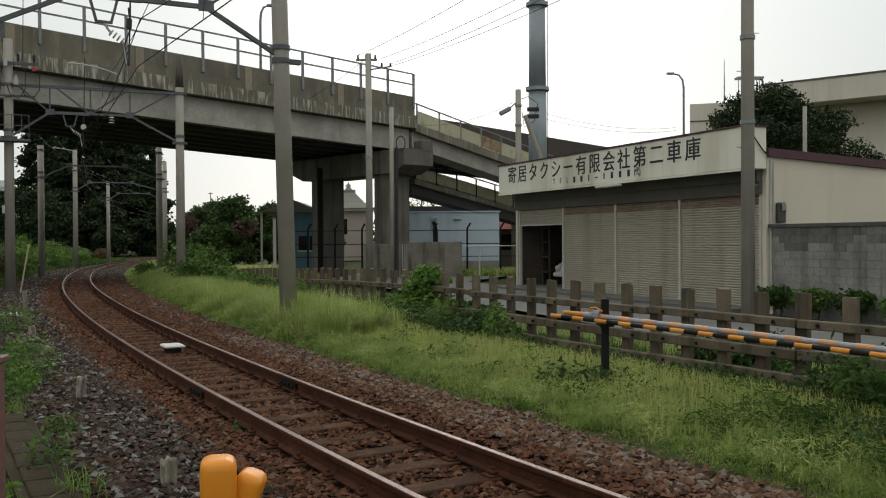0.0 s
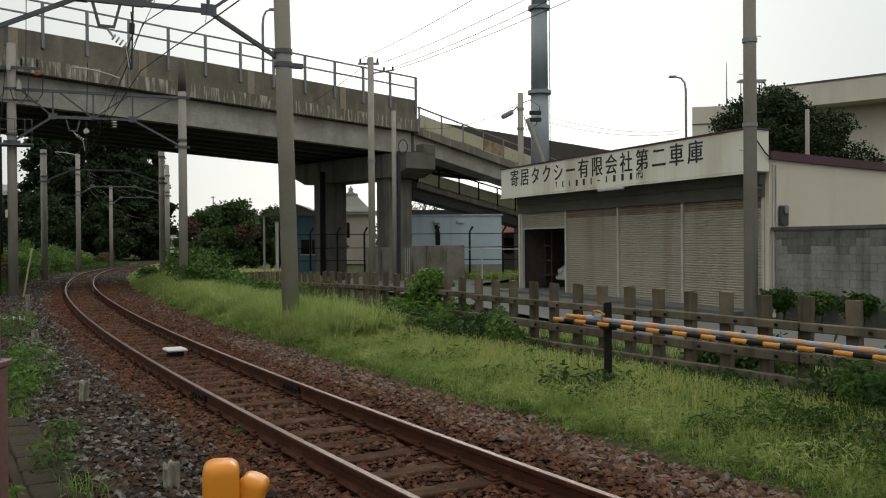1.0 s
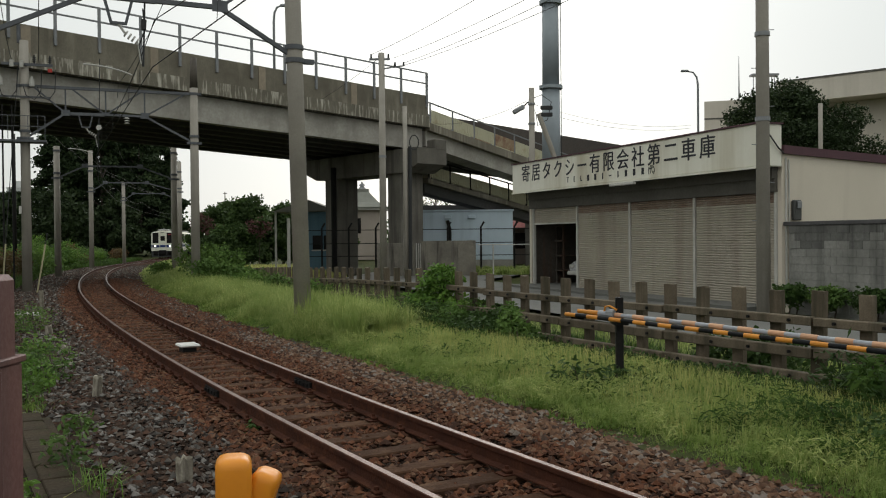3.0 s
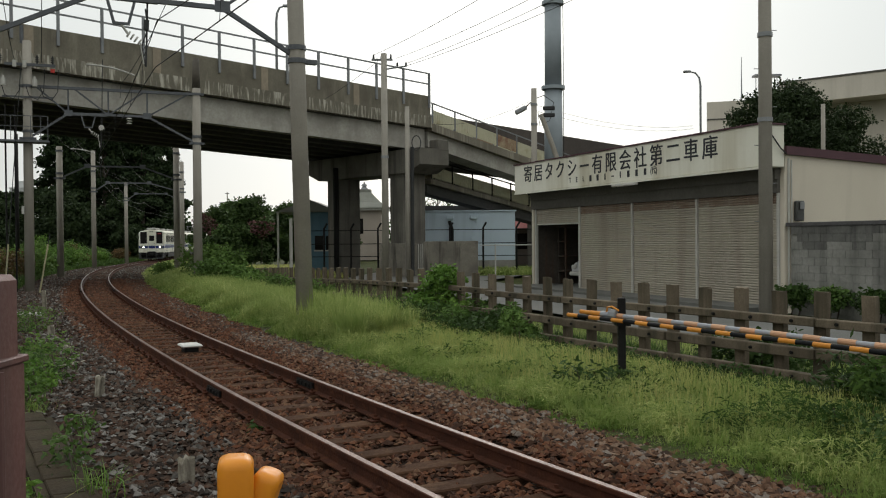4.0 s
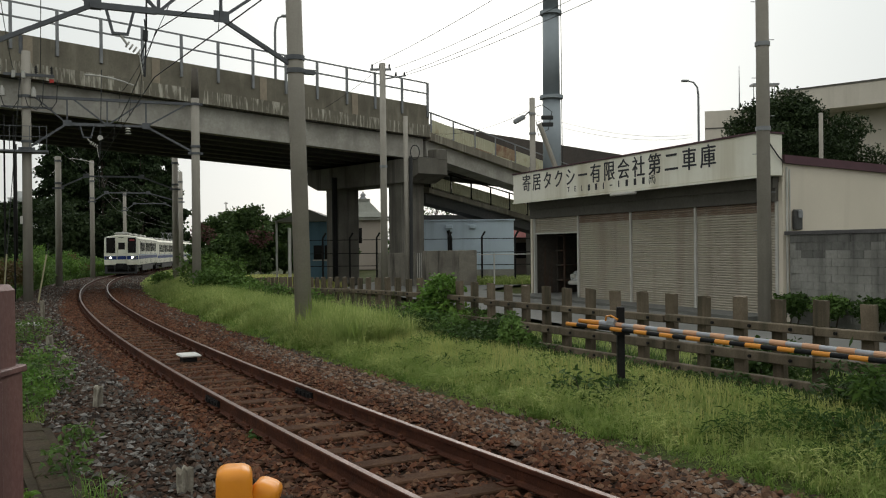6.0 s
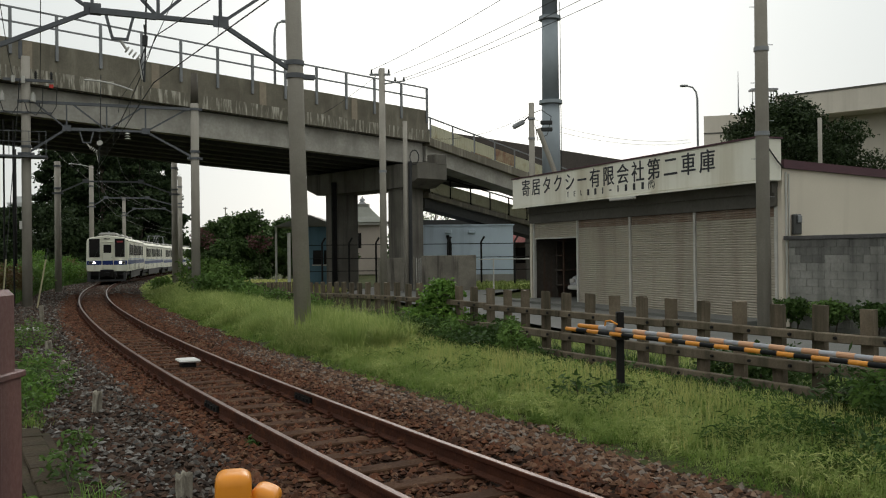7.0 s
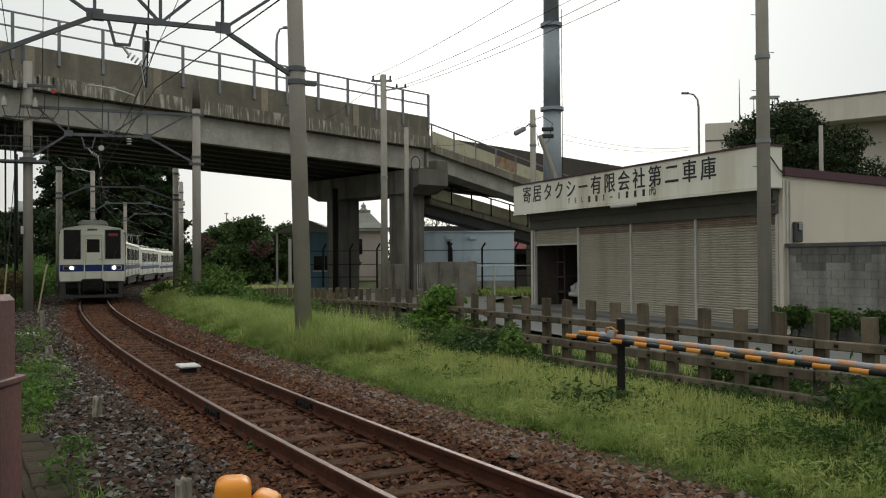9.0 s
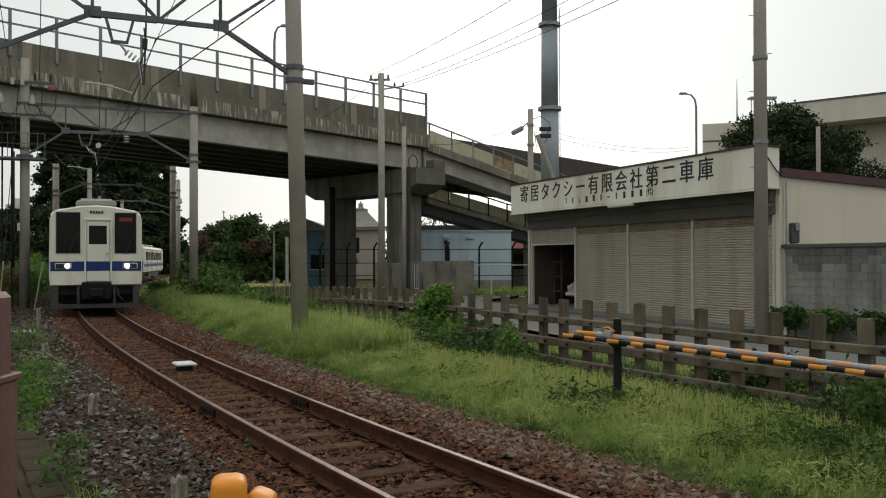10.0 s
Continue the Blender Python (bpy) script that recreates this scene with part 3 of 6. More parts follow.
# ---- catenary portals and masts ----
PORTAL_STEEL = surface("weathered_blue_grey_steel", (0.13, 0.135, 0.145), (0.085, 0.087, 0.095), rough=0.6, coarse=2, fine=40, bump=0.08, gloss=0.2)
def portal(s, right, left, top, low, brk, c0, c1, heights, detail, label, lean=0.0):
    """Two concrete masts and the steel truss between them, across the line at s."""
    p = group_of("catenary_portal", on_line_pose(s), label=label, category="catenary portal", group="catenary portals along the railway")
    for o, h in zip((right, left), heights):
        mast = part("mast", piped([(o + (lean * 0.4 if o > 0 else 0), 0, -0.4), (o - (lean * h if o > 0 else 0), 0, h)], 0.185, 16, 0.165), MAST_MAT, p, "round grey concrete mast", smooth=True)
        for z in (brk, brk + 0.28, top):
            q = o - (lean * z if o > 0 else 0)
            part("band", piped([(q, 0, z - 0.05), (q, 0, z + 0.05)], 0.20, 16), PORTAL_STEEL, mast)
        part("bracket", boxed(o - 0.3, o + 0.3, -0.06, 0.06, brk - 0.05, brk + 0.05), PORTAL_STEEL, mast)
    w = 0.085
    if detail:
        part("top_chord", barred((left - 0.3, 0, top), (right + 0.3, 0, top), 0.11, 0.11), PORTAL_STEEL, p)
    part("bottom_chord", barred((c0, 0, low), (c1, 0, low), 0.09, 0.09), PORTAL_STEEL, p)
    part("knee_brace", barred((c1, 0, low), (right, 0, brk), w, w), PORTAL_STEEL, p)
    part("knee_brace", barred((c0, 0, low), (left, 0, brk), w, w), PORTAL_STEEL, p)
    mid = (c0 + c1) / 2
    for a, b in () if not detail else (((c0, low), (left + 0.3, top)), ((c0, low), (c0, top)), ((c0 + 0.2, top), (mid, low)), ((mid, low), (mid, top)),
                 ((mid, low), (c1 - 0.1, top)), ((c1, low), (c1, top)), ((c1, low), (right - 0.3, top))):
        part("web_bar", barred((a[0], 0, a[1]), (b[0], 0, b[1]), 0.06, 0.06), PORTAL_STEEL, p)
    for a in (c0, c1):
        part("gusset", boxed(a - 0.16, a + 0.16, -0.055, -0.045, low - 0.1, low + 0.14), PORTAL_STEEL, p)
    if detail:
        bm = bmesh.new()
        x = mid - 0.75
        beam(bm, (x - 0.55, -0.09, low - 0.02), (x + 0.7, -0.09, low - 0.02), 0.1, 0.12)
        beam(bm, (x - 0.26, -0.09, low - 0.06), (x - 0.14, -0.09, low - 0.52), 0.06, 0.05)
        beam(bm, (x + 0.26, -0.09, low - 0.06), (x + 0.14, -0.09, low - 0.52), 0.06, 0.05)
        beam(bm, (x - 0.16, -0.09, low - 0.53), (x + 0.16, -0.09, low - 0.53), 0.06, 0.05)
        part("hanger_frame", bm, PORTAL_STEEL, p, "steel hanger frame under the truss")
        bm = bmesh.new()
        tube(bm, [(x, -0.09, low - 0.55), (x + 0.12, -0.09, low - 0.72)], 0.025, 6)
        for k in range(4):
            q = Vector((x + 0.12 + 0.07 * k, -0.09, low - 0.72 - 0.045 * k))
            tube(bm, [q, q + Vector((0.03, 0, -0.02))], 0.07, 10)
        tube(bm, [(x + 0.36, -0.09, low - 0.88), (x + 0.42, -0.09, low - 1.3)], 0.016, 6)
        part("insulator", bm, TRIM_PALE, p, "pale porcelain insulator string")
        bm = bmesh.new()
        tube(bm, [(x - 0.66 + 0.1 * k, -0.09, low - 1.36 - 0.0022 * (k - 3.5) ** 2 - 0.012 * k) for k in range(10)], 0.016, 6)
        part("steady_arm", bm, TRIM_PALE, p, "curved pale steady arm")
        bm = bmesh.new()
        tube(bm, [(x + 0.55, -0.05, top + 1.2), (x + 0.5, -0.05, low - 0.3), (x + 0.46, -0.09, low - 1.35)], 0.018, 6)
        tube(bm, [(x + 0.46, -0.09, low - 0.2), (x + 0.5, -0.09, low - 0.6), (x + 0.38, -0.09, low - 0.95), (x + 0.45, -0.09, low - 1.35)], 0.014, 6)
        part("feeder_drop", bm, WIRE, p, "dark feeder cable drop")
        part("feeder_insulator", piped([(x + 0.48, -0.09, low - 0.42), (x + 0.47, -0.09, low - 0.62)], 0.055, 10), WIRE, p)
    return p


portal(15.0, 3.22, -2.95, 7.75, 6.68, 5.7, -1.0, 1.5, (10.8, 10.8), True, "steel truss portal on concrete masts over the track", 0.022)
p2 = portal(34.6, 3.94, -2.42, 7.95, 6.95, 5.92, -0.96, 2.0, (8.2, 9.7), True, "steel truss portal before the overpass with a worker's cage")
portal(51.7, 4.28, -2.08, 7.15, 6.3, 5.6, -0.6, 2.4, (8.3, 7.4), False, "steel truss portal beyond the overpass")
portal(71.6, 4.96, -1.66, 7.6, 6.7, 6.0, -0.6, 2.5, (8.4, 9.2), False, "distant steel truss portal beyond the overpass")
portal(95.0, 3.86, -1.58, 8.1, 7.2, 6.5, -0.6, 2.4, (8.6, 8.4), False, "distant steel truss portal beyond the overpass")

# weathered stub, cross-arm, insulators, cage and plate on the second portal
part("mast_top", piped([(3.94, 0, 8.2), (3.94, 0, 9.45)], 0.165, 14, 0.13), surface("rust_brown_top", (0.10, 0.085, 0.068), (0.065, 0.056, 0.046), coarse=2, fine=20), p2, "brown weathered mast top", smooth=True)
part("cross_arm", barred((-3.20, -0.2, 8.75), (-1.40, -0.2, 8.75), 0.09, 0.1), PORTAL_STEEL, p2)
for x in (-2.85, -2.5):
    part("arm_clamp", piped([(x, -0.27, 8.62), (x, -0.27, 8.88)], 0.075, 12), TRIM_PALE, p2, "white strap round the cross-arm")
part("mast_rod", piped([(-2.6, 0, 9.6), (-2.6, 0, 10.3)], 0.07, 8), PORTAL_STEEL, p2)
part("red_tag", boxed(-1.58, -1.42, -0.26, -0.25, 8.48, 8.62), plain("red_enamel", (0.45, 0.04, 0.03), 0.4), p2, "small red tag")
for x in (-3.3, -2.45, -1.95):
    part("jumper", piped([(x, -0.24, 7.9), (x + 0.1, -0.26, 7.55), (x + 0.4, -0.26, 7.4), (x + 0.62, -0.24, 7.75), (x + 0.66, -0.22, 8.6)], 0.018, 6), WIRE, p2, "black jumper cable")
for x in (-3.35, -2.05, -1.50):
    bm = bmesh.new()
    tube(bm, [(x, -0.2, 8.8), (x, -0.2, 9.12)], 0.03, 8)
    for z in (8.86, 8.94, 9.02):
        tube(bm, [(x, -0.2, z), (x, -0.2, z + 0.03)], 0.065, 10)
    part("pin_insulator", bm, WIRE, p2, "dark pin insulator")
for x in (-3.25, -2.15):
    bm = bmesh.new()
    tube(bm, [(x, -0.2, 7.92), (x, -0.2, 8.2)], 0.1, 12, 0.085)
    tube(bm, [(x, -0.2, 8.2), (x, -0.2, 8.3)], 0.05, 10, 0.03)
    part("post_insulator", bm, TRIM_PALE, p2, "white post insulator")
part("lower_arm", barred((-3.30, -0.2, 7.5), (-1.50, -0.2, 7.5), 0.06, 0.07), PORTAL_STEEL, p2)
bm = bmesh.new()
for x in (-3.55, -3.00, -2.30, -1.95, -1.70):
    beam(bm, (x, -0.42, 5.85), (x, -0.42, 6.75), 0.025, 0.025)
for z in (6.35, 6.75):
    beam(bm, (-3.35, -0.42, z), (-1.70, -0.42, z), 0.025, 0.025)
    beam(bm, (-3.35, -0.42, z), (-3.35, 0.3, z), 0.025, 0.025)
    beam(bm, (-1.70, -0.42, z), (-1.70, 0.3, z), 0.025, 0.025)
part("cage_rail", bm, PORTAL_STEEL, p2, "thin cage railing round the platform")
part("platform", boxed(-3.40, -1.65, -0.46, 0.3, 5.75, 5.83), PORTAL_STEEL, p2)
part("number_plate", boxed(-2.67, -2.57, -0.2, -0.19, 3.0, 3.3), TRIM_PALE, p2, "small pale plate")
for x in (-3.20, -2.87):
    part("cable_pipe", piped([(x, -0.15, -0.2), (x, -0.15, 7.2)], 0.035, 6), DARK_STEEL, p2)

part("round_tag", piped([(0.25, -0.12, 6.42), (0.25, -0.15, 6.42)], 0.11, 16), TRIM_PALE, p2, "round white tag under the truss")
bm = bmesh.new()
for z in (6.62, 6.72, 6.82):
    tube(bm, [(1.3, -0.1, z), (1.3, -0.1, z + 0.045)], 0.12, 12, 0.06)
part("bell_insulator", bm, TRIM_PALE, p2, "white stacked bell insulator")

# wires
def wire(name, pts, r, label, category="wire"):
    return tagged(part(name, piped(pts, r, 5), WIRE), label, category)


stops = [-16, 15, 34.5, 51.5, 71.5, 95, 130]
for s0, s1 in zip(stops, stops[1:]):
    a, b = on_line(s0, 0.15, 5.35), on_line(s1, 0.15, 5.35)
    c, d = on_line(s0, 0.2, 6.3), on_line(s1, 0.2, 6.3)
    wire("contact_wire", [a, b], 0.011, "dark copper contact wire over the track")
    ms = sag(c, d, 0.5)
    wire("messenger_wire", ms, 0.011, "dark messenger wire over the track")
    for k in range(2, 13, 2):
        q = a.lerp(b, k / 14)
        wire("dropper", [ms[k], q], 0.006, "thin dropper between the wires")
    for o, z, r in ((-1.9, 8.95, 0.012), (-2.9, 9.1, 0.012), (1.0, 8.2, 0.01)):
        wire("feeder_wire", sag(on_line(s0, o, z), on_line(s1, o, z), 0.35), r, "dark feeder wire along the railway")

# ---- poles, lamps and cables ----
def pole(name, x, y, h, r, mat, label, category, r2=None, bands=()):
    p = group_of(name, Matrix.Translation((x, y, 0)), label=label, category=category)
    part("shaft", piped([(0, 0, -0.4), (0, 0, h)], r, 18, r2 or r * 0.85), mat, p, smooth=True)
    for z in bands:
        part("band", piped([(0, 0, z - 0.05), (0, 0, z + 0.05)], r * 1.06, 18), STEEL, p)
    return p


pr = pole("utility_pole", 7.6, 21.5, 13, 0.165, MAST_MAT, "grey concrete utility pole before the garage", "utility pole", 0.135, (4.6, 6.6))
for k in range(7):
    z = 2.2 + 0.9 * k
    part("step_bolt", piped([(0, 0, z), ((0.27 if k % 2 else -0.27), -0.02, z)], 0.009, 6), STEEL, pr)

bp = group_of("steel_tower_pole", Matrix.Translation((5.8, 48, 0)), label="thick blue-grey steel pole with flanged joints", category="steel pole")
for z0, z1, r in ((-0.3, 4.2, 0.52), (4.2, 9.75, 0.49), (9.75, 14.2, 0.45), (14.2, 22, 0.41)):
    part("section", piped([(0, 0, z0), (0, 0, z1)], r, 22, r - 0.02), GREY_PAINT, bp, smooth=True)
    part("flange", piped([(0, 0, z1 - 0.09), (0, 0, z1 + 0.09)], r + 0.13, 22), GREY_PAINT, bp)
part("cable", piped([(0.5, -0.3, 0), (0.5, -0.3, 15)], 0.02, 5), WIRE, bp)

p4 = pole("utility_pole", -2.4, 37, 9.4, 0.15, MAST_MAT, "slim concrete utility pole with a crossarm near the overpass", "utility pole", 0.12, (5.2,))
part("crossarm", barred((-0.5, 0, 9.15), (0.35, 0, 9.15), 0.08, 0.08), STEEL, p4)
for x in (-0.42, -0.1, 0.28):
    part("insulator", piped([(x, 0, 9.19), (x, 0, 9.36)], 0.045, 8, 0.03), WIRE, p4)
part("side_arm", barred((0, 0, 8.75), (0.95, -0.2, 8.85), 0.05, 0.05), STEEL, p4)
for x in (0.55, 0.9):
    part("insulator", piped([(x, -0.15, 8.85), (x, -0.15, 9.0)], 0.05, 8, 0.03), WIRE, p4)

p5 = pole("cable_pole", -1.8, 45, 8.4, 0.13, MAST_MAT, "slim pole with a black cable and coil at the pier", "utility pole", 0.11)
part("black_cable", piped([(0.22, -0.05, 0), (0.24, -0.05, 6.4)], 0.09, 8), WIRE, p5, "thick black cable")
part("cable_coil", piped([(0.45 + 0.22 * math.cos(a), -0.05, 6.6 + 0.36 * math.sin(a)) for a in (2 * math.pi * k / 16 for k in range(17))], 0.025, 6), WIRE, p5)

p6 = pole("lamp_pole", 4.58, 46, 9.4, 0.17, MAST_MAT, "concrete utility pole with a lamp and brace behind the garage", "utility pole", 0.14, (8.6, 7.6))
part("brace", piped([(0.35, 0, 8.1), (1.25, 0, 5.6)], 0.13, 10), MAST_MAT, p6)
part("floodlight", boxed(-0.33, 0.33, -0.13, 0.13, -0.12, 0.12, Matrix.Translation((-0.66, 0, 8.32)) @ Matrix.Rotation(radians(-28), 4, "Y"), 0.06), STEEL, p6, "grey cylindrical lamp head")
part("lamp_arm", piped([(0, 0, 8.75), (-0.2, 0, 8.68), (-0.38, 0, 8.5)], 0.03, 6), DARK_STEEL, p6)
for z in (8.4, 8.05):
    part("connector", boxed(0.45, 1.05, -0.1, 0.1, z - 0.1, z + 0.1, bevel=0.03), WIRE, p6, "black cable joint")
part("loop_cable", piped([(0.1, 0, 8.9), (0.5, 0, 9.05), (1.0, 0, 8.7), (0.8, 0, 7.8), (0.3, 0, 7.5), (0.2, 0, 8.2)], 0.02, 6), WIRE, p6)


def street_lamp(x, y, z0, h, reach):
    p = group_of("street_lamp", Matrix.Translation((x, y, z0)), label="slim grey street lamp with a curved arm", category="street lamp")
    pts = [(0, 0, 0), (0, 0, h - 0.9), (reach * 0.08, 0, h - 0.4), (reach * 0.35, 0, h - 0.08), (reach * 0.75, 0, h)]
    part("column", piped(pts, 0.08, 8, 0.05), STEEL, p, smooth=True)
    part("lamp_head", boxed(min(reach * 0.7, reach * 1.25), max(reach * 0.7, reach * 1.25), -0.12, 0.12, h - 0.05, h + 0.09, bevel=0.04), STEEL, p)
    return p


street_lamp(16.95, 60, 0, 12.7, -0.9)
street_lamp(-9.5, 52.0, 7.9, 7.3, 0.55)

for a, b, d in (((-1.9, 37, 9.2), (6.2, 8, 6.9), 0.3), ((-1.5, 36.8, 8.95), (6.6, 8, 6.9), 0.3), ((-1.5, 36.8, 8.85), (7.1, 8, 6.8), 0.3), ((-2.8, 37, 9.35), (5.5, 8, 7.3), 0.3),
                ((4.6, 46, 8.6), (17, 62, 9.4), 0.5), ((4.6, 46, 8.3), (17, 62, 9.2), 0.5), ((4.6, 46, 8.9), (-1.0, 50, 8.2), 0.5),
                ((-2.5, 37, 9.2), (-14, 64, 10), 0.8), ((7.6, 21.5, 12.5), (5.8, 4, 12.5), 0.5)):
    wire("overhead_cable", sag(a, b, d), 0.009, "dark overhead cable between poles", "cable")

fp = pole("far_utility_pole", -35.8, 150, 9.8, 0.11, MAST_MAT, "distant utility pole with two crossarms", "utility pole")
for z, w in ((9.6, 0.35), (8.1, 1.3)):
    part("crossarm", barred((-w, 0, z), (w, 0, z), 0.1, 0.1), DARK_STEEL, fp)

# ---- the train ----
CREAM = surface("cream_train_paint", (0.68, 0.66, 0.56), (0.60, 0.58, 0.48), (0.52, 0.49, 0.40), rough=0.6, coarse=0.8, fine=14, bump=0.02, streak=1.5, gloss=0.2)
BLUE = surface("deep_blue_band", (0.018, 0.036, 0.15), (0.014, 0.029, 0.12), rough=0.45, bump=0.0, gloss=0.2)
SKY_BLUE = plain("light_blue_stripe", (0.16, 0.27, 0.45), 0.35)
DARK_GLASS = surface("dark_train_glass", (0.013, 0.011, 0.010), (0.007, 0.006, 0.006), rough=0.12, coarse=1.5, fine=4, bump=0.0, gloss=0.14)
SIDE_GLASS = surface("grey_window_glass", (0.022, 0.022, 0.02), (0.012, 0.012, 0.012), rough=0.3, coarse=1.5, fine=4, bump=0.0, gloss=0.03)
UNDER = surface("sooty_underframe", (0.035, 0.033, 0.03), (0.022, 0.02, 0.02), rough=0.8, coarse=2, fine=20)
ROOF_GREY = surface("grey_roof_paint", (0.35, 0.34, 0.31), (0.26, 0.25, 0.23), rough=0.7, coarse=1, fine=15)
HEADLIGHT = glowing("lit_headlight", (1.0, 0.97, 0.9), 25)
RED_SIGN = glowing("red_destination_display", (0.16, 0.012, 0.015), 0.12)
SKIRT = plain("grey_skirt_paint", (0.045, 0.045, 0.045), 0.7)
W2, ZB, ZR = 1.4, 1.06, 3.76


def section(bulge=0.0):
    """The outline of the body seen from the front."""
    pts = [(-W2 + 0.03, ZB), (-W2, ZB + 0.25), (-W2, 2.0), (-W2 + 0.02, 3.3)]
    for k in range(7):
        a = math.pi - k * math.pi / 12
        pts.append((-W2 + 0.4 + 0.38 * math.cos(a), 3.32 + 0.28 * math.sin(a)))
    pts.append((-0.5, 3.7))
    pts.append((0, ZR - 0.02))
    return pts + [(-x, z) for x, z in pts[-2::-1]]


def car(lead, index):
    c = group_of("train_car", label=("cream railway car with blue band and lit headlights" if lead else "cream railway car with a blue band, coupled behind"),
                 category="train car", group="cars of the train")
    sec = section()
    bm = bmesh.new()
    stations = [(-9.75, 0.96), (-9.66, 0.99), (-9.5, 1.0), (9.8, 1.0), (9.95, 0.98)] if lead else [(-9.9, 0.98), (-9.78, 1.0), (9.8, 1.0), (9.95, 0.98)]
    rows = [[bm.verts.new((x * k, y, 2.3 + (z - 2.3) * k)) for x, z in sec] for y, k in stations]
    n = len(sec)
    for a, b in zip(rows, rows[1:]):
        for k in range(n):
            bm.faces.new((a[k], b[k], b[(k + 1) % n], a[(k + 1) % n]))
    bm.faces.new(rows[0])
    bm.faces.new(rows[-1][::-1])
    bmesh.ops.recalc_face_normals(bm, faces=bm.faces)
    body = part("body", bm, CREAM, c, "cream painted steel body")
    for sx in (-1, 1):
        x = sx * (W2 + 0.004)
        def side(y0, y1, z0, z1, mat, name, t=0.012, lab=""):
            return part(name, boxed(min(x - t, x + t), max(x - t, x + t), y0, y1, z0, z1), mat, body, lab)
        side(-9.6, 9.85, 1.58, 1.88, BLUE, "blue_band", 0.006)
        side(-9.6, 9.85, 1.94, 1.99, SKY_BLUE, "stripe", 0.006)
        for k in range(4):
            y = -7.35 + 4.9 * k
            for d in (-0.33, 0.33):
                side(y + d - 0.15, y + d + 0.15, 2.25, 3.08, SIDE_GLASS, "door_window", 0.014)
            part("door_seam", boxed(x - 0.008, x + 0.008, y - 0.66, y - 0.64, 1.15, 3.2), UNDER, body)
            part("door_seam", boxed(x - 0.008, x + 0.008, y + 0.64, y + 0.66, 1.15, 3.2), UNDER, body)
            if k < 3:
                for d in (0.95, 1.7, 2.45, 3.2):
                    side(y + d, y + d + 0.4, 2.25, 3.06, SIDE_GLASS, "window", 0.01)
        part("gutter", boxed(x - 0.02, x + 0.02, -9.4, 9.6, 3.3, 3.34), ROOF_GREY, body)
        part("equipment_skirt", boxed(x * 0.9 - 0.05, x * 0.9 + 0.05, -5.3, 5.3, 0.5, 1.05), UNDER, c, "dark underfloor equipment boxes")
    # roof equipment
    for y in ((-7.6, -3.2, 1.2, 5.6) if not lead else (-8.1, -3.2, 1.2, 5.6)):
        part("roof_cooler", boxed(-0.62, 0.62, y - 1.1, y + 1.1, 3.7, 3.92, bevel=0.07), ROOF_GREY, c, "grey roof cooler")
    part("underframe", boxed(-1.2, 1.2, -9.4, 9.6, 0.78, 1.08), UNDER, c)
    for y in (-6.9, 6.9):
        bogie = part("bogie", boxed(-1.05, 1.05, y - 1.5, y + 1.5, 0.42, 0.72, bevel=0.05), UNDER, c, "dark bogie frame")
        for d in (-1.05, 1.05):
            for sx in (-0.56, 0.56):
                part("wheel", piped([(sx - 0.06, y + d, RAIL_Z + 0.43), (sx + 0.06, y + d, RAIL_Z + 0.43)], 0.43, 20), RAIL_RUST, bogie)
    if not lead:
        for y in ((-8.0, -2.8) if index == 2 else ()):
            bm = bmesh.new()
            for sx in (-0.5, 0.5):
                tube(bm, [(sx, y, 3.9), (sx, y - 0.9, 4.35), (sx * 0.9, y, 4.8)], 0.022, 5)
                tube(bm, [(sx, y, 3.9), (sx, y + 0.9, 4.35), (sx * 0.9, y, 4.8)], 0.022, 5)
            tube(bm, [(-0.75, y, 4.8), (0.75, y, 4.8)], 0.03, 6)
            part("pantograph", bm, STEEL, c, "raised grey pantograph")
        part("gangway", boxed(-0.5, 0.5, -10.05, -9.85, 1.1, 3.1), UNDER, c)
    if lead:
        F = -9.755

        def front(name, x0, x1, z0, z1, mat, d0=0.02, lab="", bevel=0.0, parent=body):
            return part(name, boxed(x0, x1, F - d0, F + 0.06, z0, z1, bevel=bevel), mat, parent, lab)
        for x0, x1 in ((-1.21, -0.46), (0.52, 1.22)):
            fr = front("windscreen_frame", x0 - 0.03, x1 + 0.03, 2.08, 3.53, TRIM_PALE, 0.006, "", 0.03)
            front("windscreen", x0, x1, 2.11, 3.5, DARK_GLASS, 0.012, "large dark windscreen", 0.03, fr)
            part("wiper", barred(((x0 + x1) / 2, F - 0.03, 2.1), (x1 - 0.08, F - 0.03, 2.85), 0.015, 0.015), WIRE, fr)
        front("destination_display", 0.68, 1.08, 3.2, 3.32, RED_SIGN, 0.016, "red lit destination display")
        front("blind_box", -1.1, -0.58, 3.15, 3.35, DARK_GLASS, 0.016)
        door = front("gangway_door", -0.3, 0.4, 1.2, 3.2, CREAM, 0.03, "cream gangway door in the front", 0.03)
        front("door_window", -0.24, 0.32, 2.42, 3.06, DARK_GLASS, 0.036, "", 0.02, door)
        front("door_handle", 0.28, 0.36, 2.1, 2.14, STEEL, 0.06, "", 0.0, door)
        for x0, x1, z0, z1 in ((-0.36, -0.31, 1.2, 3.24), (0.41, 0.46, 1.2, 3.24), (-0.36, 0.46, 3.21, 3.27)):
            front("door_frame", x0, x1, z0, z1, CREAM, 0.05, "", 0.01)
        for x0, x1 in ((-1.4, -0.31), (0.41, 1.4)):
            front("blue_band", x0 * 0.965, x1 * 0.965, 1.56, 1.87, BLUE, 0.008, "deep blue band across the front")
        front("blue_band", -0.3, 0.4, 1.56, 1.87, BLUE, 0.034)
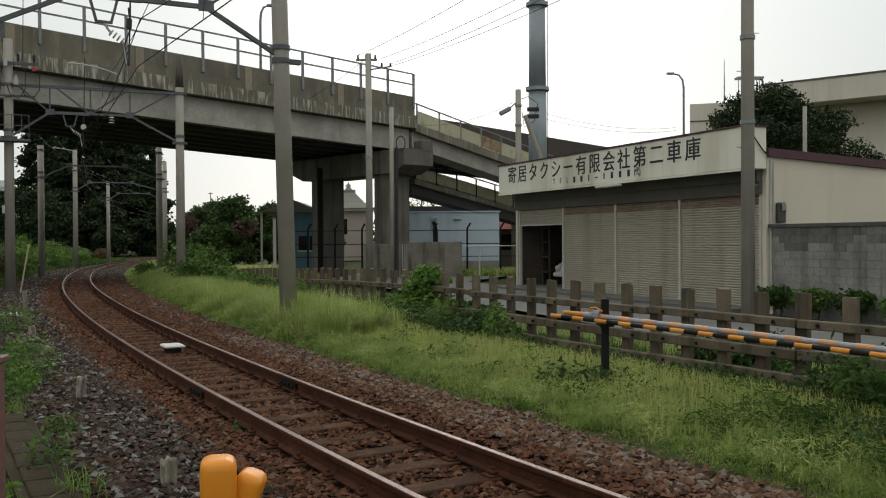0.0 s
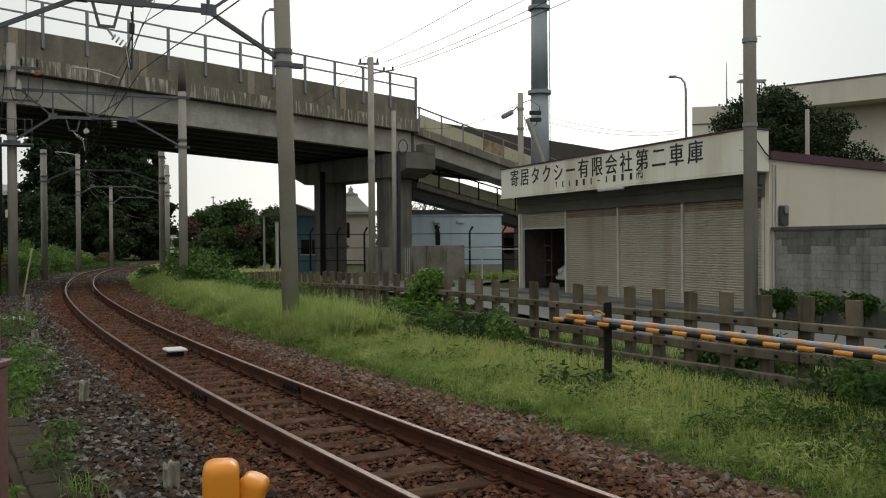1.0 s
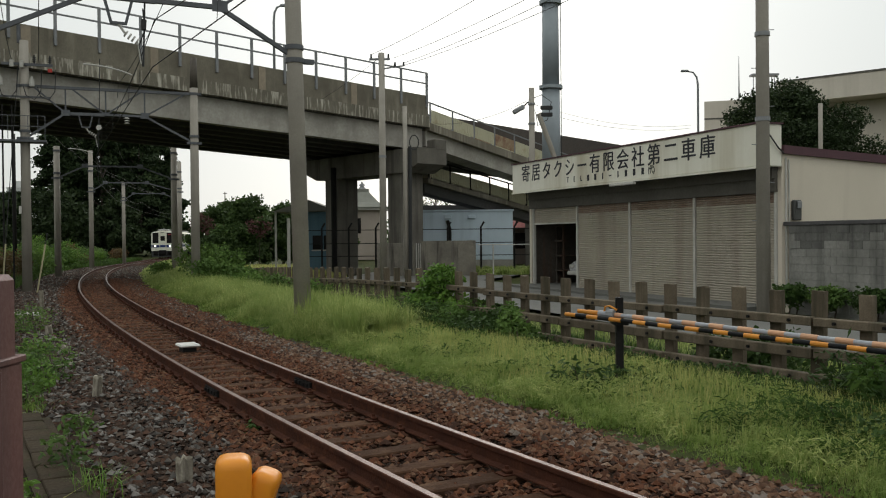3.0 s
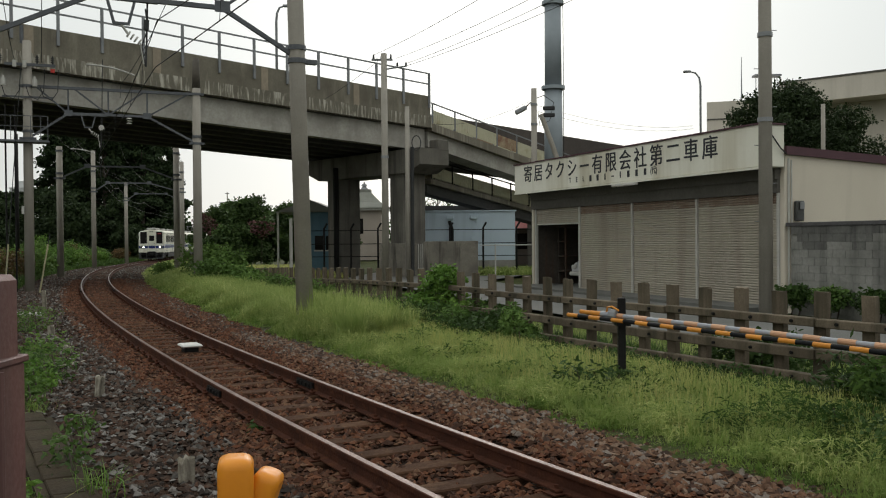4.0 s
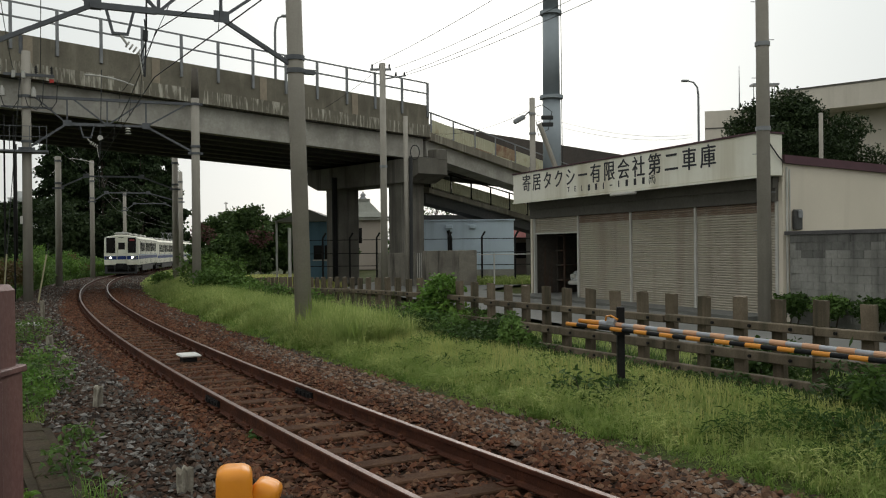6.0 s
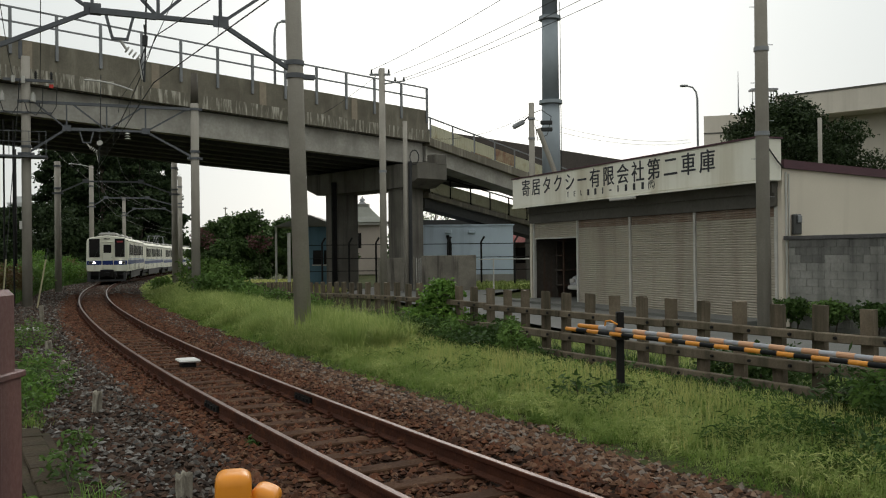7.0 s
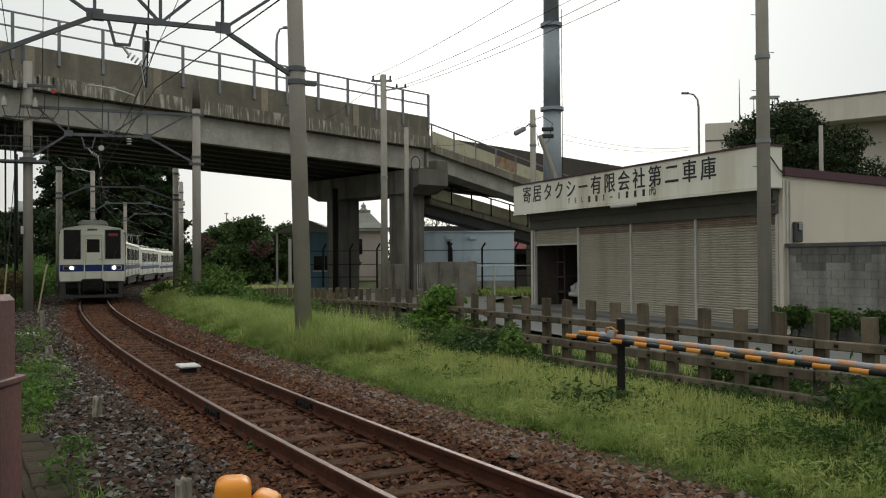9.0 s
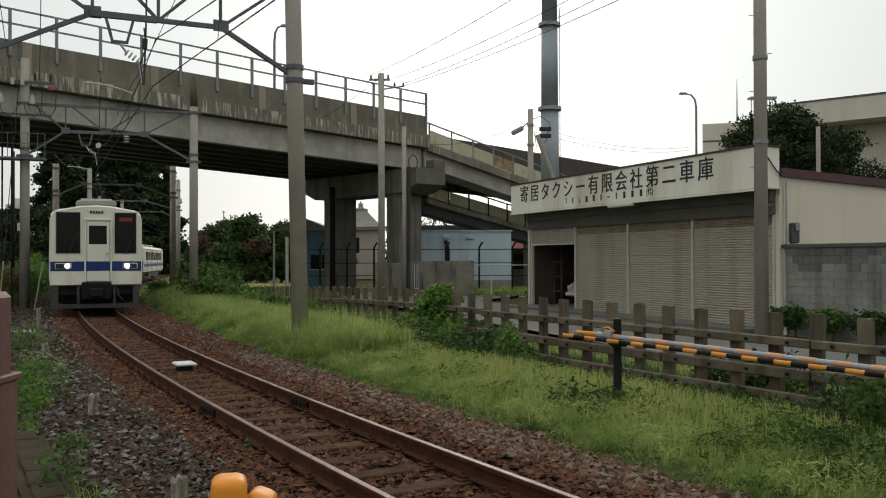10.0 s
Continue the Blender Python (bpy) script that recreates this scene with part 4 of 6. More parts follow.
        for x0, x1, lx in ((-1.22, -0.73, -0.86), (0.78, 1.24, 0.92)):
            h = front("lamp_housing", x0, x1, 1.62, 1.82, TRIM_PALE, 0.03, "headlight housing with pale rim", 0.02)
            front("lamp_panel", x0 + 0.03, x1 - 0.03, 1.645, 1.795, UNDER, 0.034, "", 0.0, h)
            part("headlight", piped([(lx, F - 0.05, 1.72), (lx, F - 0.02, 1.72)], 0.075, 16), HEADLIGHT, h, "lit round headlight")
        bx = -0.2
        for k in range(5):
            front("number_bar", bx, bx + 0.06, 3.45, 3.53, UNDER, 0.014)
            bx += 0.085
        part("front_cooler", boxed(-0.52, 0.52, -9.55, -8.4, 3.68, 3.95, bevel=0.08), ROOF_GREY, c, "pale roof box above the cab")
        part("horn", piped([(0.1, -9.3, 3.95), (0.1, -9.3, 4.05)], 0.05, 8), STEEL, c)
        for sx in (-1, 1):
            part("marker_lamp", boxed(sx * 1.33 - 0.07, sx * 1.33 + 0.07, F + 0.06, F + 0.2, 3.3, 3.38, bevel=0.02), UNDER, c)
        # skirt with three openings, coupler and steps
        bm = bmesh.new()
        for x0, x1, z0, z1 in ((-1.33, 1.28, 0.36, 0.5), (-1.33, -1.12, 0.5, 1.06), (1.1, 1.28, 0.5, 1.06), (-0.58, -0.5, 0.5, 1.06), (0.5, 0.58, 0.5, 1.06)):
            box(bm, x0, x1, F + 0.02, F + 0.1, z0, z1)
        part("front_skirt", bm, SKIRT, c, "grey skirt frame below the cab")
        bm = bmesh.new()
        box(bm, -0.45, 0.45, F - 0.1, F + 0.7, 0.62, 1.2, bevel=0.05)
        box(bm, -0.2, 0.2, F - 0.25, F + 0.3, 0.72, 1.0, bevel=0.04)
        part("coupler", bm, DARK_STEEL, c, "dark coupler in an opening")
        part("brake_hoses", piped([(0.62, F, 1.0), (0.66, F - 0.08, 0.75), (0.8, F, 0.6)], 0.03, 6), UNDER, c)
        part("cab_rear", boxed(-1.2, 1.2, F + 0.75, F + 0.8, 0.5, 1.0), DARK_STEEL, c)
    # the body above the floor is a little lower than it is wide
    for ob in [o for p in c.children for o in (p, *p.children, *(q for r in p.children for q in r.children))]:
        for v in ob.data.vertices:
            if v.co.z > ZB:
                v.co.z = ZB + (v.co.z - ZB) * 0.968
    return c


CARS = [car(k == 0, k) for k in range(4)]


def train_front(t):
    """How far along the line the leading end stands at t seconds: it comes on at an even pace."""
    d = 10 - t
    return 26.8 + 12.69 * d + 0.011 * d * d


def car_pose(t, k):
    s = train_front(t) + 9.8 + 20 * k
    a, b = on_line(s - 6.9), on_line(s + 6.9)
    mid, d = (a + b) / 2, b - a
    return Matrix.Translation(mid) @ Matrix.Rotation(math.atan2(-d.x, d.y), 4, "Z")


def motions():
    for k, c in enumerate(CARS):
        walk(c, [(0.5 * j, car_pose(0.5 * j, k)) for j in range(21)])

# ---- concrete fence along the verge ----
FENCE_OFF = 5.75


def fence_z(s):
    return 1.19 - 0.43 * min(1, max(0, (s - 15) / 19))


PICKET_W = 0.17
fence = group_of("concrete_fence", label="old precast concrete picket fence with three rails", category="fence")
bm = bmesh.new()
box(bm, -0.05, 0.05, -PICKET_W / 2, PICKET_W / 2, -1.5, 0, bevel=0.012)
picket_meshes = []
for k in range(5):
    b2 = bm.copy()
    rnd = random.Random(k)
    for v in b2.verts:
        if v.co.z > -0.1:
            v.co += Vector((rnd.uniform(-1, 1) * 0.008, rnd.uniform(-1, 1) * 0.012, rnd.uniform(-1, 0.3) * 0.02))
    me = bpy.data.meshes.new("picket")
    b2.to_mesh(me)
    b2.free()
    me.materials.append(FENCE_MAT)
    picket_meshes.append(me)
bm.free()
rnd = random.Random(4)
s = -7.0
while s < 47:
    ob = new("picket", picket_meshes[rnd.randrange(5)])
    ob.parent = fence
    ob.matrix_basis = on_line_pose(s, FENCE_OFF, fence_z(s) + rnd.uniform(-0.02, 0.015)) @ pose(0, 0, 0, rnd.uniform(-1.2, 1.2), rnd.uniform(-1.5, 1.5), rnd.uniform(-2, 2))
    s += 0.65
bolts = bmesh.new()
s = -7.0
while s < 46:
    for dz, h in ((-0.36, 0.105), (-0.74, 0.125), (-1.04, 0.11)):
        jig = rnd.uniform(-0.012, 0.012)
        a = on_line(s + 0.01, FENCE_OFF - 0.115, fence_z(s) + dz + jig)
        b = on_line(s + 2.58, FENCE_OFF - 0.115, fence_z(s + 2.58) + dz + jig + rnd.uniform(-0.01, 0.01))
        bm = barred(a, b, 0.11, h)
        bmesh.ops.bevel(bm, geom=list(bm.edges), offset=0.01, segments=1, affect="EDGES")
        part("fence_rail", bm, FENCE_MAT, fence)
        for d in (0.32, 0.97, 1.62, 2.27):
            q = on_line_pose(s + d, FENCE_OFF - 0.172, fence_z(s + d) + dz + jig)
            tube(bolts, [q.translation, q @ Vector((-0.025, 0, 0))], 0.022, 6)
    s += 2.6
tagged(part("bolt_heads", bolts, DARK_STEEL, fence), kind="stuff")

# ---- crossing gate rods resting along the fence ----
ORANGE = plain("worn_orange_paint", (0.62, 0.24, 0.03), 0.5)
BLACK = surface("black_stripe_paint", (0.014, 0.014, 0.015), (0.009, 0.009, 0.01), rough=0.6, gloss=0.1, bump=0.02)
SILVER = surface("grey_wrapped_tape", (0.34, 0.35, 0.38), (0.24, 0.25, 0.28), rough=0.45, coarse=4, fine=40)
FADED = plain("faded_orange_tape", (0.55, 0.30, 0.17), 0.5)
gate = group_of("crossing_gate_rod", label="orange and black striped crossing rod on a black post", category="crossing gate")
A, B = Vector((1.57, 11.6, 0.875)), Vector((4.95, 7.05, 0.745))
n = 30
for k in range(n):
    part("stripe_band", piped([A.lerp(B, k / n), A.lerp(B, (k + 1) / n)], 0.026, 12), ORANGE if k % 2 == 0 else BLACK, gate, smooth=False)
C, D = Vector((1.72, 11.52, 0.92)), Vector((4.98, 7.12, 0.795))
for k in range(n):
    name, mat = ("orange_sleeve", ORANGE) if k < 2 else (("faded_sleeve", FADED) if k % 2 else ("tape_wrap", SILVER))
    part(name, piped([C.lerp(D, k / n), C.lerp(D, (k + 1) / n)], 0.027 + (0.012 if k == 2 else 0.0) + (0.004 if k % 2 else 0), 12), mat, gate)
part("rod_tip", piped([(1.98, 11.15, 0.93), (1.99, 11.13, 1.0), (2.03, 11.05, 1.015), (2.1, 10.98, 0.97)], 0.012, 6), ORANGE, gate)
part("clamp", piped([C.lerp(D, 0.095), C.lerp(D, 0.115)], 0.07, 10), STEEL, gate)
part("post", boxed(2.1, 2.19, 11.0, 11.09, -0.15, 1.12, bevel=0.008), DARK_STEEL, gate, "black steel rest post")
part("rest_plate", boxed(2.06, 2.23, 10.9, 11.1, 0.79, 0.825), DARK_STEEL, gate)

# ---- trackside things ----
box_ob = group_of("track_antenna_box", on_line_pose(11.6, 0.12, 0.0), label="flat white box on short legs between the rails", category="track box")
part("lid", boxed(-0.17, 0.17, -0.23, 0.23, 0.085, 0.13, bevel=0.02), plain("off_white_plastic", (0.62, 0.60, 0.57), 0.5), box_ob, "flat off-white lid")
part("base", boxed(-0.11, 0.11, -0.16, 0.16, -0.06, 0.085), DARK_STEEL, box_ob)

STAKE = surface("weathered_white_post", (0.34, 0.31, 0.25), (0.17, 0.145, 0.11), (0.08, 0.065, 0.05), coarse=9, fine=40, streak=9, bump=0.4)
rag = random.Random(5)
for x, y, h, w, lean in ((-4.16, 10.88, 0.3, 0.1, 2), (-7.88, 18.18, 0.24, 0.12, -8), (-6.32, 15.12, 0.2, 0.12, 4), (-2.0, 6.95, 0.26, 0.11, 0), (-10.12, 22.96, 0.7, 0.09, -3)):
    bm = boxed(-w / 2, w / 2, -w / 2, w / 2, -0.2, h)
    bmesh.ops.subdivide_edges(bm, edges=bm.edges, cuts=3, use_grid_fill=True)
    for v in bm.verts:
        v.co += Vector((rag.uniform(-0.011, 0.011), rag.uniform(-0.011, 0.011), rag.uniform(-0.05, 0.012) if v.co.z > h - 0.01 else 0))
    ob = part("marker_post", bm, STAKE)
    ob.matrix_basis = Matrix.Translation((x, y, -0.06)) @ pose(0, 0, 0, 0, lean, 20)
    tagged(ob, "short weathered white marker post in the ballast", "marker post", "marker posts by the track")
ob = part("conduit_pipe", piped([(-10.15, 22.9, 0.03), (-10.6, 23.15, 0.02), (-11.1, 23.4, 0.0), (-12.2, 24.0, -0.05)], 0.06, 8), TRIM_PALE)
tagged(ob, "pale conduit pipe lying on the ballast", "pipe")
tagged(part("dead_branch", piped([(-5.72, 12.6, -0.06), (-5.68, 13.3, 0.02), (-5.6, 14.1, 0.0), (-5.64, 14.9, -0.03)], 0.03, 6, 0.018), STAKE), "pale dead branch on the ballast", "branch")

# orange gate motor with its bracket, on a short post
BRIGHT = surface("orange_plastic", (0.72, 0.27, 0.02), (0.64, 0.22, 0.018), rough=0.4, coarse=3, fine=30, bump=0.03)
gm = group_of("signal_box", Matrix.Translation((-0.97, 4.2, -0.024)) @ Matrix.Rotation(radians(12), 4, "Z"), label="bright orange rounded plastic signal box on a post", category="signal box")
bm = boxed(-0.09, 0.075, -0.1, 0.1, 0.62, 0.885)
bmesh.ops.bevel(bm, geom=list(bm.edges), offset=0.05, segments=5, affect="EDGES", profile=0.55)
part("hood", bm, BRIGHT, gm, "orange rounded hood", smooth=True)
bm = boxed(-0.06, 0.07, -0.09, 0.09, -0.13, 0.11, bevel=0)
bmesh.ops.bevel(bm, geom=list(bm.edges), offset=0.045, segments=5, affect="EDGES", profile=0.55)
bmesh.ops.transform(bm, matrix=pose(0.115, 0.05, 0.695, 0, 20, -14), verts=bm.verts)
part("side_cover", bm, BRIGHT, gm, "smaller orange side cover", smooth=True)
part("post", piped([(0, 0, -0.2), (0, 0, 0.64)], 0.045, 12), DARK_STEEL, gm)

# maroon cabinet at the crossing
CAB = surface("maroon_cabinet_paint", (0.17, 0.085, 0.075), (0.13, 0.065, 0.06), (0.10, 0.06, 0.055), rough=0.55, coarse=1.5, fine=30, streak=3)
cab = group_of("relay_cabinet", Matrix.Translation((-2.75, 4.55, 0)), label="maroon painted steel cabinet at the crossing", category="cabinet")
part("upper_box", boxed(-0.5, 0.475, -0.25, 0.3, 1.22, 1.69, bevel=0.03), CAB, cab)
part("lower_box", boxed(-0.5, 0.49, -0.2, 0.32, 0.1, 1.22, bevel=0.01), CAB, cab)
part("rim", boxed(-0.5, 0.505, -0.27, 0.34, 1.22, 1.26, bevel=0.008), CAB, cab)
for x in (0.50, 0.545):
    part("edge_rib", boxed(x - 0.014, x + 0.014, -0.24, -0.2, 0.1, 1.32), CAB, cab)
part("conduit", piped([(0.56, -0.1, -0.15), (0.56, -0.1, 1.22)], 0.02, 8), CAB, cab)
part("lifting_eye", piped([(0.4 + 0.035 * math.cos(a), 0, 1.735 + 0.045 * math.sin(a)) for a in (2 * math.pi * k / 10 for k in range(11))], 0.014, 6), CAB, cab)
part("foot", boxed(-0.48, 0.44, -0.2, 0.28, -0.2, 0.1), CONCRETE, cab)

# cable trough with concrete lids
trough = group_of("cable_trough", label="concrete cable trough with mossy lids beside the ballast", category="cable trough")
LID = surface("mossy_trough_lid", (0.058, 0.043, 0.028), (0.034, 0.026, 0.018), (0.04, 0.038, 0.018), coarse=2, fine=40, bump=0.3, vary=0.2, gloss=0.05)
lid = bpy.data.meshes.new("lid")
bm = boxed(-0.12, 0.12, -0.242, 0.242, 0, 0.06, bevel=0.01)
bm.to_mesh(lid)
bm.free()
lid.materials.append(LID)
for k in range(23):
    ob = new("lid", lid)
    ob.parent = trough
    ob.matrix_basis = on_line_pose(-4.5 + 0.5 * k, -2.6, -0.02 + random.uniform(-0.008, 0.008)) @ pose(0, 0, 0, random.uniform(-1, 1), random.uniform(-2, 2), random.uniform(-2, 2))
for o in (-2.76, -2.44):
    part("trough_side", sheet([-5 + 0.5 * k for k in range(24)], lambda s: [on_line(s, o - 0.04, -0.2), on_line(s, o - 0.04, 0.02), on_line(s, o + 0.04, 0.02), on_line(s, o + 0.04, -0.2)]), LID, trough)

# guy wires with pale covers by the far mast
GUY_COVER = plain("pale_yellow_plastic", (0.36, 0.32, 0.19), 0.5)
for x, y, x2, y2, z2 in ((-16.6, 34.2, -16.0, 34.5, 8.6), (-15.2, 34.0, -14.9, 34.3, 2.2)):
    g = group_of("guy_wire", label="thin guy wire with a pale cover at its foot", category="guy wire")
    a, b = Vector((x, y, -0.1)), Vector((x2, y2, z2))
    part("cover", piped([a, a.lerp(b, min(1, 1.9 / (b - a).length))], 0.032, 8), GUY_COVER, g, "pale yellow plastic cover")
    part("strand", piped([a, b], 0.015, 5), WIRE, g)

# ---- beyond the fence: wall, shed, houses ----
lane = raw("lane", [(-3.0, 62, -0.1), (-5, 46, -0.1), (2, 26, -0.1), (8.0, 8, -0.1), (12, 10, -0.1), (5.5, 31, -0.1), (1.8, 42, -0.1), (10, 62, -0.1)], [(0, 1, 2, 5, 6, 7), (2, 3, 4, 5)], ROAD)
tagged(lane, "grey asphalt lane before the garage", "lane", kind="structure")

cw = group_of("retaining_wall", label="weathered concrete retaining wall with dark streaks", category="wall")
STREAKED = surface("dark_streaked_concrete", (0.22, 0.20, 0.165), (0.125, 0.113, 0.095), (0.055, 0.05, 0.043), coarse=1.0, fine=18, streak=5, gloss=0.1)
part("panel", boxed(-3.4, -1.45, 47.3, 47.6, -0.2, 1.62, bevel=0.02), STREAKED, cw)
part("panel", boxed(-1.1, 1.74, 47.3, 47.6, -0.2, 1.72, bevel=0.02), STREAKED, cw)
part("return_wall", boxed(1.44, 1.74, 47.6, 52, -0.2, 1.72), STREAKED, cw)
for x in (-1.36, -1.24, -1.14):
    part("grille_bar", barred((x, 47.4, -0.1), (x, 47.4, 1.6), 0.03, 0.03), TRIM_PALE, cw)

SHED = surface("pale_blue_grey_sheet", (0.48, 0.56, 0.62), (0.43, 0.50, 0.56), (0.37, 0.43, 0.48), rough=0.5, coarse=0.5, fine=12, streak=1.2)
shed = group_of("prefab_shed", label="pale blue-grey prefabricated metal shed", category="shed")
bm = bmesh.new()
box(bm, -2.0, 4.2, 54, 58, 0.55, 3.45, bevel=0.02)
part("wall", bm, SHED, shed)
part("roof", boxed(-2.08, 4.28, 53.9, 58.1, 3.452, 3.53), SHED, shed)
for x in (-0.96, 0.08, 1.12, 2.16, 3.2):
    part("panel_joint", boxed(x - 0.02, x + 0.02, 53.985, 53.999, 0.6, 3.4), SHED, shed)
for x in (0.35, 1.75):
    part("vent_hood", boxed(x - 0.22, x + 0.22, 53.8, 53.998, 3.0, 3.22, bevel=0.03), SHED, shed)
part("control_box", boxed(1.6, 1.85, 53.85, 53.998, 1.5, 2.0), SHED, shed)
part("exhaust_pipe", piped([(0.45, 53.85, 0.8), (0.45, 53.85, 2.4), (0.3, 53.85, 2.9)], 0.1, 8), DARK_STEEL, shed)
part("plinth", boxed(-2.0, 4.2, 54, 58, -0.2, 0.548), CONCRETE, shed)

wf = group_of("barbed_fence", label="dark steel fence posts with bent tops and wires", category="fence")
for k in range(9):
    x = -8.2 + 1.5 * k if k < 5 else -1.55 + 1.85 * (k - 4)
    y = 50.5
    part("post", piped([(x, y, -0.1), (x, y, 2.45), (x + 0.18, y, 2.75)], 0.055, 6), DARK_STEEL, wf)
for z in (0.9, 1.6, 2.35):
    part("strand", piped([(-8.3, 50.5, z), (6.0, 50.5, z)], 0.022, 5), DARK_STEEL, wf)
for x in (2.6, 4.9):
    part("pipe_post", piped([(x, 46.5, -0.1), (x, 46.5, 1.55)], 0.04, 6), TRIM_PALE, wf)
part("pipe_rail", piped([(1.8, 46.5, 1.5), (6, 46.5, 1.5)], 0.025, 6), TRIM_PALE, wf)

TILE = surface("grey_green_roof_tile", (0.20, 0.20, 0.17), (0.14, 0.14, 0.12), rough=0.7, coarse=0.4, fine=6, bump=0.2)
BLUE_SHEET = surface("faded_blue_cladding", (0.10, 0.19, 0.25), (0.075, 0.15, 0.20), rough=0.6, coarse=0.6, fine=12, streak=2)


def pyramid(cx, cy, hw, z0, z1, top):
    bm = bmesh.new()
    a = []
    for k, (z, w) in enumerate(((z0, hw), (z0 + (z1 - z0) * 0.35, hw * 0.6), (z1, top))):
        a.append([bm.verts.new((cx + sx * w, cy + sy * w, z)) for sx, sy in ((-1, -1), (1, -1), (1, 1), (-1, 1))])
    for p, q in zip(a, a[1:]):
        for k in range(4):
            bm.faces.new((p[k], p[(k + 1) % 4], q[(k + 1) % 4], q[k]))
    bm.faces.new(a[0][::-1]), bm.faces.new(a[-1])
    return bm


hall = group_of("temple_hall", label="hall with a hipped grey roof and a finial", category="temple hall")
part("wall", boxed(-9.9, -6.2, 89.6, 93.4, -0.2, 4.7), surface("pinkish_plaster", (0.40, 0.34, 0.29), (0.33, 0.28, 0.24), coarse=0.4, fine=8), hall)
part("roof", pyramid(-8.03, 91.5, 2.75, 4.95, 6.6, 0.62), TILE, hall)
part("finial_base", boxed(-8.7, -7.36, 90.83, 92.17, 6.58, 6.85), TILE, hall)
bm = bmesh.new()
for z, r in ((6.85, 0.42), (7.05, 0.24), (7.2, 0.32), (7.4, 0.1)):
    tube(bm, [(-8.03, 91.5, z), (-8.03, 91.5, z + 0.22)], r, 10, r * 0.6)
part("finial", bm, STEEL, hall, "grey stacked finial")
part("eave_band", boxed(-10.5, -5.56, 89.03, 93.97, 4.7, 4.998), TRIM_PALE, hall)
part("dark_canopy", boxed(-5.0, 10.0, 84, 86, 4.2, 4.9), WIRE, hall, "dark canopy edge")
part("window_band", boxed(-9.6, -8.0, 89.54, 89.598, 2.4, 3.9), DARK_GLASS, hall)
part("canopy_wall", boxed(-4.5, 9.5, 85, 85.2, -0.2, 4.2), surface("pale_store_wall", (0.45, 0.42, 0.40), (0.38, 0.36, 0.34), coarse=0.4, fine=8), hall)

house = group_of("blue_house", label="small house with faded blue cladding", category="house")
part("wall", boxed(-8.5, -6.8, 57.5, 62, -0.2, 3.6), BLUE_SHEET, house)
bm = bmesh.new()
vs = [bm.verts.new(p) for p in ((-10.7, 57.0, 3.6), (-6.6, 57.0, 3.6), (-8.4, 57.0, 4.35), (-10.7, 62.5, 3.6), (-6.6, 62.5, 3.6), (-8.4, 62.5, 4.35))]
for q in ((0, 1, 2), (5, 4, 3), (0, 2, 5, 3), (1, 4, 5, 2), (0, 3, 4, 1)):
    bm.faces.new([vs[i] for i in q])
part("roof", bm, TILE, house)
for x in (-7.9, -7.2):
    w = part("window", boxed(x - 0.3, x + 0.3, 57.44, 57.498, 1.2, 2.1), DARK_GLASS, house)
    part("sill", boxed(x - 0.36, x + 0.36, 57.4, 57.498, 1.12, 1.198), TRIM_PALE, w)
part("porch_post", boxed(-10.55, -10.43, 57.2, 57.32, -0.2, 3.6), TRIM_PALE, house)
tagged(part("white_post", piped([(-8.2, 48.5, -0.1), (-8.2, 48.5, 3.0)], 0.09, 8), TRIM_PALE), "thin white pipe post beside the fence", "post")

far = group_of("red_roof_house", label="low house with a red roof behind the shed", category="house")
part("wall", boxed(5.0, 11, 70, 76, -0.2, 2.6), surface("brown_boards", (0.14, 0.11, 0.09), (0.10, 0.08, 0.07), coarse=0.6, fine=8), far)
part("roof", pyramid(8, 73, 4.0, 2.6, 4.2, 1.6), surface("dull_red_roof", (0.26, 0.08, 0.07), (0.20, 0.06, 0.055), coarse=0.5, fine=8), far)
part("window", boxed(5.6, 7.2, 69.94, 69.998, 1.0, 2.2), DARK_GLASS, far)

# cream factory behind the garage
FACT = surface("cream_factory_panel", (0.60, 0.54, 0.46), (0.54, 0.485, 0.41), (0.48, 0.43, 0.36), rough=0.8, coarse=0.3, fine=8, streak=0.7)
fact = group_of("factory_building", label="large cream factory building with a projecting roof band", category="factory")
WING = Matrix.Translation((21.7, 75, 0)) @ Matrix.Rotation(radians(-17), 4, "Z")
part("low_wing", boxed(0, 14, 0, 12, -0.2, 12.9, WING), FACT, fact)
for z in (10.2, 11.4):
    part("wall_groove", boxed(0, 14, -0.03, -0.002, z, z + 0.12, WING), LINTEL, fact)
M = Matrix.Translation((26.0, 68, 0)) @ Matrix.Rotation(radians(-42), 4, "Z")
part("roof_band", boxed(0, 30, -2.4, 14, 11.35, 12.9, M), FACT, fact, "pale projecting roof band")
part("wall", boxed(0.6, 29.4, 0, 13.6, -0.2, 11.348, M), FACT, fact)
part("roof_edge", boxed(-0.05, 30.05, -2.45, 14.05, 12.9, 13.02, M), LINTEL, fact)
bm = bmesh.new()
for k in range(9):
    beam(bm, (26.1 + 0.22 * k, 76, 12.88), (26.1 + 0.22 * k, 76, 15.1), 0.05, 0.05)
beam(bm, (25.9, 76, 15.2), (28.1, 76, 15.2), 0.9, 0.16)
part("roof_cage", bm, STEEL, fact, "steel cage on the roof")
part("antenna", piped([(24.9, 76, 12.8), (24.9, 76, 16.8)], 0.07, 6, 0.02), STEEL, fact)
tagged(part("grey_pole", piped([(18.35, 44, -0.2), (18.35, 44, 8.2)], 0.1, 10), MAST_MAT, smooth=True), "grey concrete pole beside the tree", "pole")

